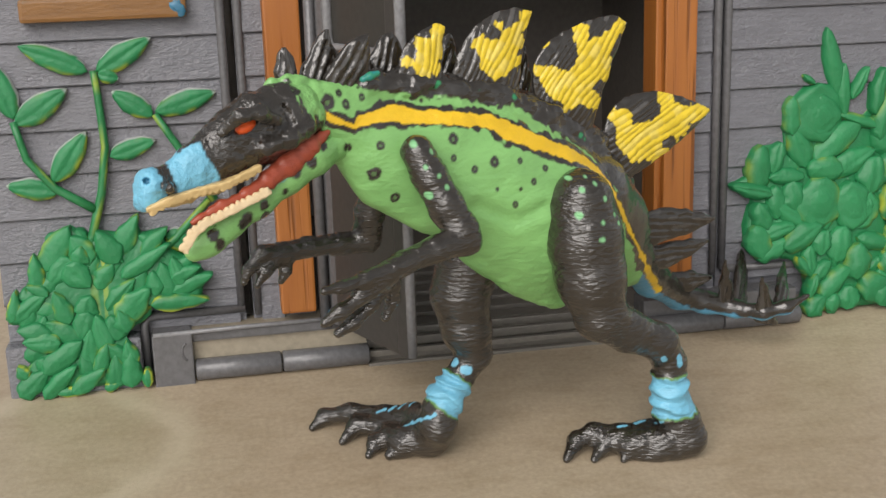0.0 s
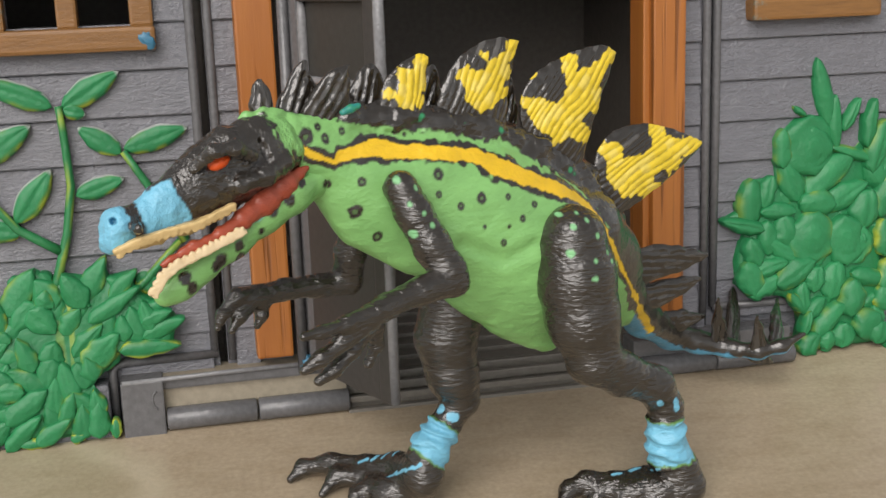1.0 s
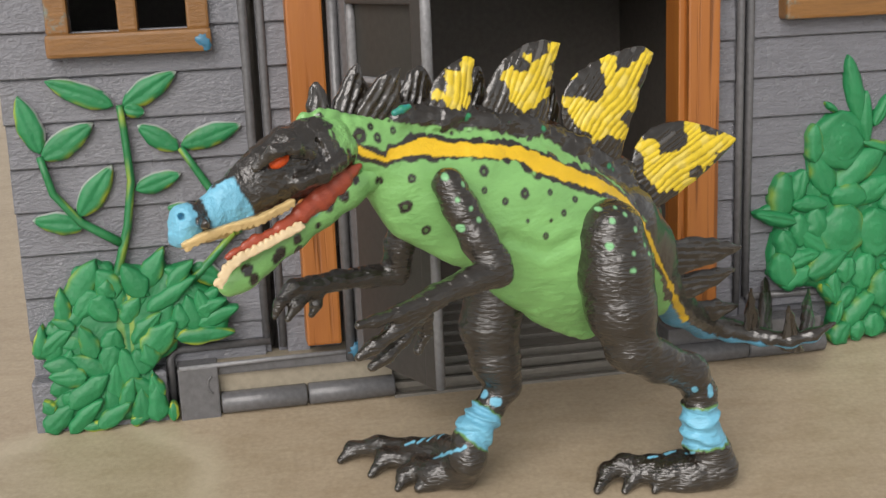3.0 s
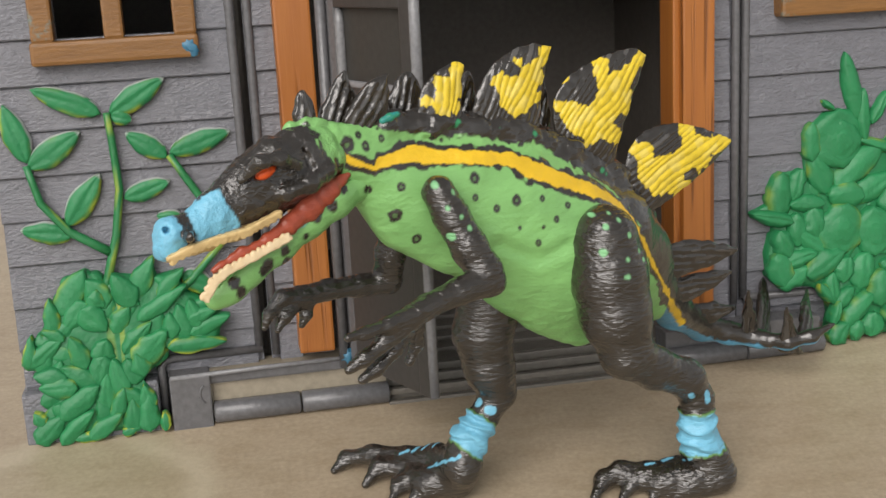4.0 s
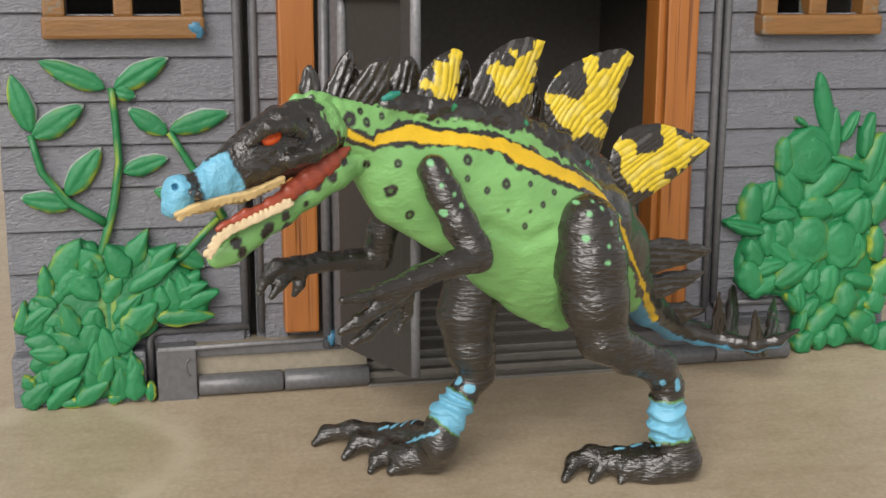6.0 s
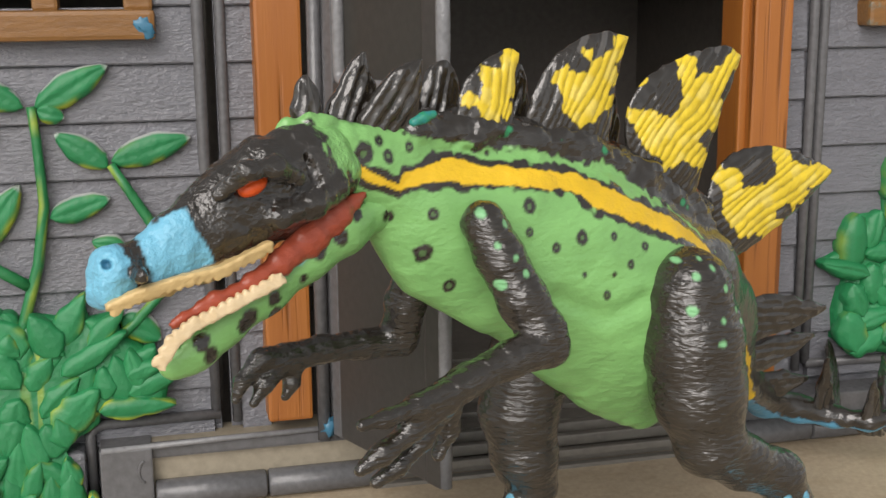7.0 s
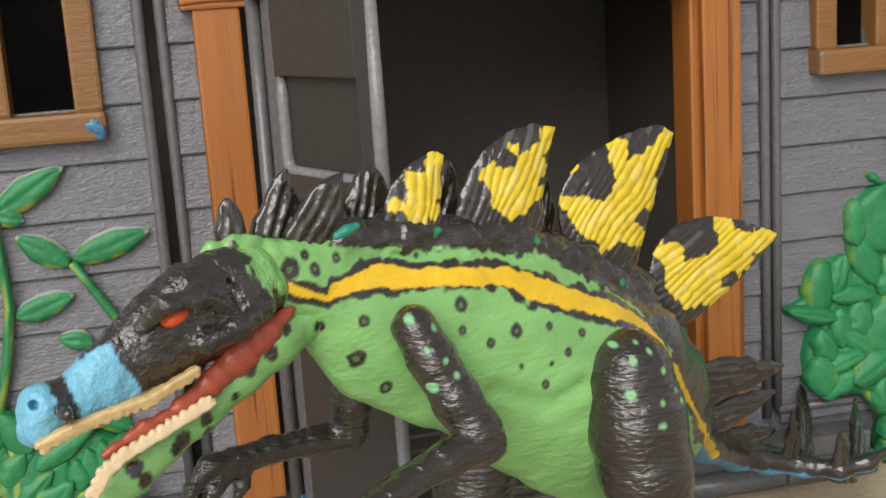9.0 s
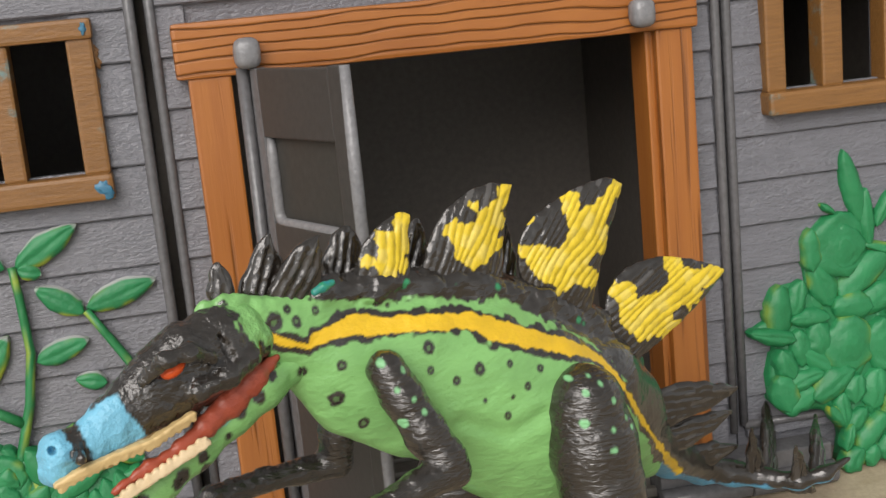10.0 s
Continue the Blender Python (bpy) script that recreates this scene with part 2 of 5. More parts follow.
def skin_mesh(name, field, low, high, step, paint, material, parent, label=""):
    """Mesh of the zero surface of a distance field (millimetres in, metres out), with its paint layer."""
    axes = [np.arange(a, b + step, step) for a, b in zip(low, high)]
    shape = tuple(len(a) for a in axes)
    grid = np.stack(np.meshgrid(*axes, indexing="ij"), -1).reshape(-1, 3)
    rough_axes = [np.arange(a, b + 5 * step, 4 * step) for a, b in zip(low, high)]
    rough_shape = tuple(len(a) for a in rough_axes)
    rough_value = field(np.stack(np.meshgrid(*rough_axes, indexing="ij"), -1).reshape(-1, 3)).reshape(rough_shape)
    pick = np.ix_(*[np.minimum((np.arange(n) + 2) // 4, m - 1) for n, m in zip(shape, rough_shape)])
    value = rough_value[pick].ravel().copy()
    band = np.abs(value) < 6.5 * step + 1.0
    value[band] = field(grid[band])
    value = value.reshape(shape)
    inside = value < 0
    corners = [(a, b, c) for a in (0, 1) for b in (0, 1) for c in (0, 1)]
    cell = [tuple(slice(o, shape[n] - 1 + o) for n, o in enumerate(corner)) for corner in corners]
    count = sum(inside[s].astype(np.int8) for s in cell)
    mask = (count > 0) & (count < 8)
    index = np.argwhere(mask)
    ids = np.full(mask.shape, -1, np.int64)
    ids[mask] = np.arange(len(index))
    held = np.stack([value[s][mask] for s in cell], 1)
    total, hits = np.zeros((len(index), 3)), np.zeros(len(index))
    for a in range(8):
        for b in range(a + 1, 8):
            ca, cb = np.array(corners[a]), np.array(corners[b])
            if abs(ca - cb).sum() == 1:
                va, vb = held[:, a], held[:, b]
                cross = (va < 0) != (vb < 0)
                s = np.where(cross, va / np.where(va == vb, 1, va - vb), 0)
                total += np.where(cross[:, None], ca + s[:, None] * (cb - ca), 0)
                hits += cross
    verts = (index + total / hits[:, None]) * step + np.array(low)
    quads = []
    for axis in range(3):
        lo = [slice(None)] * 3
        hi = [slice(None)] * 3
        lo[axis], hi[axis] = slice(0, -1), slice(1, None)
        flips = inside[tuple(lo)] != inside[tuple(hi)]
        where = np.argwhere(flips)
        o1, o2 = [n for n in range(3) if n != axis]
        where = where[(where[:, o1] > 0) & (where[:, o2] > 0) & (where[:, o1] < shape[o1] - 1) & (where[:, o2] < shape[o2] - 1)]
        e1, e2 = np.eye(3, dtype=int)[o1], np.eye(3, dtype=int)[o2]
        four = [ids[tuple((where - d).T)] for d in (0 * e1, e1, e1 + e2, e2)]
        quad = np.stack(four, 1)
        turn = inside[tuple(where.T)] ^ (axis == 1)
        quad[turn] = quad[turn][:, ::-1]
        quads.append(quad)
    quads = np.concatenate(quads)
    quads = quads[(quads >= 0).all(1)][:, ::-1]
    mesh = bpy.data.meshes.new(name)
    mesh.vertices.add(len(verts))
    mesh.vertices.foreach_set("co", (verts / 1000).astype(np.float32).ravel())
    mesh.loops.add(4 * len(quads))
    mesh.loops.foreach_set("vertex_index", quads.astype(np.int32).ravel())
    mesh.polygons.add(len(quads))
    mesh.polygons.foreach_set("loop_start", np.arange(0, 4 * len(quads), 4, dtype=np.int32))
    mesh.polygons.foreach_set("use_smooth", np.ones(len(quads), dtype=bool))
    mesh.update(calc_edges=True)
    colour = paint(verts)
    layer = mesh.attributes.new("paint", "FLOAT_COLOR", "POINT")
    layer.data.foreach_set("color", colour.astype(np.float32).ravel())
    mesh.materials.append(material)
    ob = new(name, mesh)
    ob.parent = parent
    if label:
        tagged(ob, label)
    return ob


def coat(points, colour):
    return np.tile(np.array(colour, float), (len(points), 1))


def brush(colours, amount, colour):
    """Lay a coat of paint over what is there, amount 0..1 point by point."""
    amount = np.clip(amount, 0, 1)[:, None]
    return colours * (1 - amount) + np.array(colour) * amount


# ---- ground ----
bm = bmesh.new()
bmesh.ops.create_grid(bm, x_segments=8, y_segments=8, size=15.0)
ground = mesh_object("ground", bm, MAT_GROUND)
tagged(ground, "smooth beige sandy board with faint ring marks", "ground", kind="structure")


# ---- toy house ----
house = new("toy_house")
house.empty_display_size = 0.05
LEAN = 7.04  # the front leans back a little
house.matrix_world = Matrix.Translation((0, 0.51, 0)) @ Matrix.Rotation(radians(-LEAN), 4, "X") @ Matrix.Translation((0, -0.51, 0))
tagged(house, "grey plastic toy cabin front with orange door frame and green shrubs", "toy house")

PITCH, LAP = 0.0191, 0.1542
LINES = [LAP + PITCH * k for k in range(-7, 6)]


def board_mesh(x0, x1, z0, z1, y):
    """A lapped board: its lower edge stands proud of its upper edge."""
    bm = bmesh.new()
    low, high, back = y - 0.0014, y + 0.0004, y + 0.004
    rows = [(back, z0), (low + 0.0005, z0), (low, z0 + 0.0006), (high, z1 - 0.0004), (back, z1 - 0.0004)]
    ends = [[bm.verts.new((x, yy, zz)) for yy, zz in rows] for x in (x0, x1)]
    for k in range(5):
        bm.faces.new((ends[0][k], ends[0][(k + 1) % 5], ends[1][(k + 1) % 5], ends[1][k]))
    bm.faces.new(ends[0][::-1])
    bm.faces.new(ends[1])
    bmesh.ops.recalc_face_normals(bm, faces=bm.faces)
    return bm


def wall_panel(x0, x1, z0, z1, y, hole, rim):
    """A wall section with a window hole, lapped boards and a rounded moulding on the edges named in rim."""
    bm = bmesh.new()
    if hole:
        hx0, hx1, hz0, hz1 = hole
        for dims in ((x0, hx0, z0, z1), (hx1, x1, z0, z1), (hx0, hx1, z0, hz0), (hx0, hx1, hz1, z1)):
            add_box(bm, dims[0], dims[1], y + 0.002, y + 0.007, dims[2], dims[3])
    else:
        add_box(bm, x0, x1, y + 0.002, y + 0.007, z0, z1)
    panel = part("wall_panel", bm, MAT_SIDING, house)
    for low in LINES:
        a, b = max(low, z0), min(low + PITCH, z1)
        if b - a < 0.004:
            continue
        spans = [(x0, x1)]
        if hole and hole[2] - 0.002 < (a + b) / 2 < hole[3] + 0.002:
            spans = [(x0, hole[0] - 0.002), (hole[1] + 0.002, x1)]
        for s0, s1 in spans:
            if rim == "left":
                s0 = max(s0, x0 + 0.0035)
            jag = random.uniform(-0.0005, 0.0005)
            left = s0 + (jag if rim != "left" else 0)
            part("siding_board", board_mesh(left, s1 - (0.0028 if rim == "right" and s1 == x1 else 0), a, b, y + random.uniform(-0.0001, 0.0001)), MAT_SIDING, panel)
    return panel


def moulding(parent, x, y, z0, z1, r=0.0021):
    path = [(x, y, z0 + (z1 - z0) * k / 3) for k in range(4)]
    return part("edge_moulding", tube_mesh(path, [r * 0.9, r, r, r * 0.9], 12), MAT_TRIM, parent, smooth=True)


def window_frame(x0, x1, z0, z1, jamb, bar0, bar1, y, dab):
    frame_thing = new("window_frame")
    frame_thing.parent = house
    tagged(frame_thing, "brown wood-grain window frame with worn paint")
    front, back = y - 0.006, y + 0.009
    part("sill", box_mesh(x0 - 0.0005, x1 + 0.0005, front - 0.002, back, z0, z0 + 0.0098, bevel=0.0016), MAT_WINDOW, frame_thing)
    part("top_rail", box_mesh(x0 - 0.0005, x1 + 0.0005, front, back, z1 - 0.0075, z1, bevel=0.0014), MAT_WINDOW, frame_thing)
    for a, b in ((x0, x0 + jamb), (x1 - jamb, x1), (bar0, bar1)):
        part("stile", box_mesh(a, b, front + 0.0015, back - 0.002, z0 + 0.0094, z1 - 0.0071, bevel=0.0012), MAT_WINDOW, frame_thing)
    if dab:
        bm = bmesh.new()
        bmesh.ops.create_icosphere(bm, subdivisions=4, radius=1.0)
        for v in bm.verts:
            lump = 1 + 0.55 * noise.noise(v.co * 1.7) + 0.3 * noise.noise(v.co * 4.5)
            v.co = Vector((x1 - 0.0030 + v.co.x * 0.0034 * lump - 0.0012 * v.co.z, front - 0.0012 + v.co.y * 0.0014, z0 + 0.0044 + v.co.z * 0.0034 * lump))
        part("paint_dab", bm, MAT_BLUE_DAB, frame_thing, "smear of blue paint on the sill", smooth=True)


WALL_Y = 0.5230
TOP = 0.30
left_panel = wall_panel(-0.0605, 0.0445, 0.0, TOP, WALL_Y, (-0.0295, 0.0190, 0.1710, 0.2225), "right")
moulding(left_panel, 0.0426, WALL_Y - 0.0006, 0.029, TOP)
window_frame(-0.0390, 0.0283, 0.1625, 0.2288, 0.0094, -0.0096, -0.0014, WALL_Y, True)
rim = [(-0.0012, WALL_Y - 0.004, 0.001), (-0.0012, WALL_Y - 0.004, 0.027), (0.0005, WALL_Y - 0.003, 0.0292), (0.004, WALL_Y - 0.002, 0.0297), (0.0440, WALL_Y - 0.001, 0.0297)]
part("bottom_moulding", tube_mesh(rim, [0.0019] * 5), MAT_TRIM, left_panel, smooth=True)
part("plinth", box_mesh(-0.0610, -0.003, 0.5115, 0.5290, -0.001, 0.0235, bevel=0.0015), MAT_SIDING, left_panel)



def smear(parent, x, y, z, wide, high, seed, material, label):
    """A thin uneven dab of paint lying on an upright face."""
    bm = bmesh.new()
    bmesh.ops.create_icosphere(bm, subdivisions=4, radius=1.0)
    for v in bm.verts:
        lump = 1 + 0.8 * noise.noise(v.co * 1.6 + Vector((seed, 0, 0))) + 0.4 * noise.noise(v.co * 4.0 + Vector((0, seed, 0)))
        v.co = Vector((x + v.co.x * wide * lump, y + v.co.y * 0.0006, z + v.co.z * high * lump))
    part("paint_smear", bm, material, parent, label, smooth=True)


for x, z, wide, high, seed in ((0.0274, 0.2145, 0.0026, 0.0038, 3), (0.0269, 0.2046, 0.0014, 0.0052, 8)):
    smear(left_panel, x, WALL_Y - 0.0012, z, wide, high, seed, MAT_WINDOW, "smear of brown paint beside the window")
smear(left_panel, 0.0259, WALL_Y - 0.0062, 0.2252, 0.0009, 0.0018, 5, MAT_BLUE_DAB, "dab of blue paint on the window rail")

RIGHT_Y = 0.5290
right_panel = wall_panel(0.2780, 0.3790, 0.0, TOP, RIGHT_Y, (0.3040, 0.3500, 0.1710, 0.2225), "left")
moulding(right_panel, 0.2800, RIGHT_Y - 0.0006, 0.027, TOP)
window_frame(0.2950, 0.3585, 0.1625, 0.2288, 0.0090, 0.3205, 0.3302, RIGHT_Y - 0.001, False)
part("bottom_moulding", tube_mesh([(0.2800, RIGHT_Y - 0.001, 0.0268), (0.320, RIGHT_Y - 0.001, 0.0262), (0.345, RIGHT_Y - 0.001, 0.026)], [0.002] * 3), MAT_TRIM, right_panel, smooth=True)

# centre section round the doorway
CENTRE_Y = 0.5240
centre_panel = part("wall_panel", box_mesh(0.0480, 0.0765, CENTRE_Y + 0.002, CENTRE_Y + 0.007, 0.0, TOP), MAT_SIDING, house)
part("wall_side", box_mesh(0.2400, 0.2750, CENTRE_Y + 0.002, CENTRE_Y + 0.007, 0.0, TOP), MAT_SIDING, centre_panel)
part("wall_head", box_mesh(0.0765, 0.2400, CENTRE_Y + 0.002, CENTRE_Y + 0.007, 0.2070, TOP), MAT_SIDING, centre_panel)
for low in LINES:
    a, b = low, min(low + PITCH, TOP)
    if low < 0.015 or b - a < 0.004:
        continue
    if low > 0.222:
        part("siding_board", board_mesh(0.0520, 0.2700, a, b, CENTRE_Y), MAT_SIDING, centre_panel)
    else:
        part("siding_board", board_mesh(0.0518, 0.0620, a, b, CENTRE_Y), MAT_SIDING, centre_panel)
        part("siding_board", board_mesh(0.2560, 0.2700, a, b, CENTRE_Y), MAT_SIDING, centre_panel)
moulding(centre_panel, 0.0500, CENTRE_Y - 0.0008, 0.026, TOP, 0.0019)
moulding(centre_panel, 0.2728, CENTRE_Y - 0.0008, 0.026, TOP, 0.0019)

# door frame
part("door_post", box_mesh(0.0603, 0.0762, 0.5135, 0.5300, 0.0275, 0.2034, bevel=0.0012), MAT_POST, house, "orange wood-grain door post")
part("door_post", box_mesh(0.2430, 0.2586, 0.5135, 0.5300, 0.0200, 0.2034, bevel=0.0012), MAT_POST, house, "orange wood-grain door post")
part("door_stop", box_mesh(0.2398, 0.2434, 0.5175, 0.5340, 0.0200, 0.2034, bevel=0.0009), MAT_POST, house)
part("lintel", box_mesh(0.0563, 0.2608, 0.5120, 0.5300, 0.2030, 0.2235, bevel=0.0016), MAT_LINTEL, house, "orange wood-grain lintel with engraved lines")


def hinge_cap(x):
    bm = bmesh.new()
    add_box(bm, x - 0.0050, x + 0.0050, 0.5030, 0.5125, 0.2050, 0.2165, bevel=0.0046, segments=4)
    part("hinge_cap", bm, MAT_LIT_EDGE, house, "grey rounded hinge cap", smooth=True)


hinge_cap(0.0825)
hinge_cap(0.2355)

# the open door: a grey leaf with a dark sheet in its opening, standing ajar
door = new("door")
door.parent = house
tagged(door, "dark grey plastic door leaf standing ajar")
part("hinge_rod", tube_mesh([(0.0798, 0.5120, 0.020), (0.0798, 0.5120, 0.11), (0.0802, 0.5120, 0.2055)], [0.0024] * 3), MAT_TRIM, door, smooth=True)
part("hinge_rod", tube_mesh([(0.0838, 0.5130, 0.020), (0.0838, 0.5130, 0.11), (0.0838, 0.5130, 0.2045)], [0.0017] * 3), MAT_TRIM, door, smooth=True)


def leaf_slab(s0, s1, z0, z1, back=0.0, front=0.0042, bevel=0.0007):
    """A piece of the door leaf: s along it from the hinge; turned to its open place afterwards."""
    return box_mesh(s0, s1, back, front, z0, z1, bevel=bevel)


SWING = Matrix.Translation((0.0810, 0.5120, 0.0)) @ Matrix.Rotation(math.atan2(-0.0610, 0.0270), 4, "Z")
for name, dims, mat in (("stile", (0.0035, 0.0092, 0.0228, 0.2052), MAT_TRIM), ("stile", (0.0585, 0.0664, 0.0228, 0.2056), MAT_DOOR),
                        ("rail", (0.0088, 0.0589, 0.1800, 0.2050), MAT_DOOR), ("rail", (0.0088, 0.0589, 0.0230, 0.1480), MAT_DOOR),
                        ("dark_sheet", (0.0085, 0.0590, 0.1450, 0.1830), MAT_DOOR_DIM)):
    if name == "dark_sheet":
        ob = part(name, leaf_slab(*dims, back=0.0034, front=0.0040, bevel=0), mat, door)
    else:
        ob = part(name, leaf_slab(*dims), mat, door)
    ob.matrix_basis = SWING
bead = [(0.0664, 0.0021, 0.0232 + 0.1823 * k / 5) for k in range(6)]
ob = part("edge_bead", tube_mesh(bead, [0.0020, 0.0022, 0.0023, 0.0022, 0.0023, 0.0019], 14), MAT_LIT_EDGE, door, smooth=True)
ob.matrix_basis = SWING
# raised bead round the opening, turning the lower corner
bead = [(0.0100, 0.0021, 0.1800 - 0.0065 * k) for k in range(5)]
bead += [(0.0140 - 0.0040 * math.cos(radians(15 * k)), 0.0021, 0.1520 - 0.0040 * math.sin(radians(15 * k))) for k in range(7)]
bead += [(0.0140 + 0.0110 * k, 0.0021, 0.1480) for k in range(1, 5)]
ob = part("panel_bead", tube_mesh(bead, [0.0014] + [0.0021] * 14 + [0.0017], 12), MAT_LIT_EDGE, door, smooth=True)
ob.matrix_basis = SWING
bm = bmesh.new()
bmesh.ops.create_icosphere(bm, subdivisions=3, radius=1.0)
for v in bm.verts:
    rough = 1 + 0.7 * noise.noise(v.co * 2.2)
    v.co = Vector((0.0815 + v.co.x * 0.0028 * rough, 0.5110 + v.co.y * 0.0022, 0.0250 + v.co.z * 0.0034 * rough))
part("paint_dab", bm, MAT_BLUE_DAB, door, "smear of blue paint", smooth=True)

# threshold with its hinge rods
threshold = new("threshold")
threshold.parent = house
tagged(threshold, "grey plastic door sill with round hinge bars")
part("end_block", box_mesh(0.0017, 0.0194, 0.5092, 0.5230, -0.002, 0.0240, bevel=0.0008), MAT_TRIM, threshold)
part("back_rail", box_mesh(0.0185, 0.0880, 0.5125, 0.5160, 0.0185, 0.0238, bevel=0.0010), MAT_TRIM, threshold)
part("sill_top", box_mesh(0.0020, 0.0850, 0.5158, 0.5300, 0.0180, 0.0232), MAT_SILL_BEIGE, threshold, "beige top of the sill")
part("slot_back", box_mesh(0.0185, 0.0985, 0.5150, 0.5200, 0.0, 0.0190), MAT_SILL_BEIGE, threshold, "beige recess behind the hinge bars")
part("floor_plate", box_mesh(0.0985, 0.2350, 0.5150, 0.5300, -0.002, 0.0040, bevel=0.0006), MAT_BOARDS, threshold)
part("front_lip", box_mesh(0.0985, 0.2360, 0.5092, 0.5132, -0.003, 0.0014, bevel=0.0006), MAT_BOARDS, threshold)
part("slot_rail", box_mesh(0.0985, 0.2345, 0.5118, 0.5150, 0.0034, 0.0064, bevel=0.0006), MAT_BOARDS, threshold)
part("step_rail", box_mesh(0.0985, 0.2340, 0.5190, 0.5225, 0.0050, 0.0094, bevel=0.0007), MAT_BOARDS, threshold)
part("step_rail", box_mesh(0.0985, 0.2340, 0.5262, 0.5300, 0.0060, 0.0118, bevel=0.0007), MAT_BOARDS, threshold)
part("end_block", box_mesh(0.2340, 0.3140, 0.5140, 0.5280, -0.002, 0.0180, bevel=0.0008), MAT_TRIM, threshold)
for a, b in ((0.0200, 0.0585), (0.0592, 0.0990), (0.2330, 0.2736), (0.2742, 0.3145)):
    path = [(a, 0.5128, 0.0053), (a + 0.0006, 0.5128, 0.0053), (b - 0.0006, 0.5128, 0.0053), (b, 0.5128, 0.0053)]
    part("hinge_bar", tube_mesh(path, [0.0044, 0.0050, 0.0050, 0.0044], 20), MAT_TRIM, threshold, smooth=True)

ring = [(0.0170 - 0.0024 * math.sin(radians(a)), 0.5092, 0.0154 + 0.0040 * math.cos(radians(a))) for a in range(10, 171, 20)]
part("latch_ring", tube_mesh(ring, [0.0005] * len(ring), 8), MAT_TRIM, threshold, smooth=True)
# pale line that paints in the highlight along the rail
part("front_bead", tube_mesh([(0.0025, 0.5096, 0.0240), (0.0440, 0.5118, 0.0240), (0.0870, 0.5128, 0.0238)], [0.0011] * 3, 10), MAT_LIT_EDGE, threshold, smooth=True)

# the dark inside of the house; the added unseen top shuts out light
shell = new("house_shell")
shell.parent = house
tagged(shell, "dark plastic inner walls of the cabin")
for name, dims in (("back_wall", (-0.0605, 0.3790, 0.700, 0.706, 0.0, TOP)), ("side_wall", (-0.0605, -0.0565, 0.530, 0.700, 0.0, TOP)),
                   ("side_wall", (0.3750, 0.3790, 0.536, 0.700, 0.0, TOP)), ("unseen_roof", (-0.066, 0.385, 0.512, 0.71, TOP, TOP + 0.006)),
                   ("partition", (0.0446, 0.0478, 0.566, 0.700, 0.0, TOP)), ("partition", (0.2752, 0.2778, 0.566, 0.700, 0.0, TOP))):
    part(name, box_mesh(*dims), MAT_DARK, shell)
bm = box_mesh(-0.0565, 0.3750, 0.5305, 0.700, -0.004, 0.0085)
for v in bm.verts:
    v.co.z += (v.co.y - 0.53) * math.tan(radians(LEAN))
part("inner_floor", bm, MAT_DARK, shell)
for k in range(6):
    y0 = 0.5315 + 0.0125 * k
    bm = box_mesh(0.0990, 0.2340, y0, y0 + 0.0112, 0.0080, 0.0112, bevel=0.0006)
    for v in bm.verts:
        v.co.z += (y0 - 0.53) * math.tan(radians(LEAN))
    part("floorboard", bm, MAT_BOARDS, shell)


# ---- moulded plants on the walls ----
LEAF_GREEN, LEAF_PALE, LEAF_RIM = (0.013, 0.165, 0.055), (0.021, 0.205, 0.072), (0.33, 0.40, 0.04)


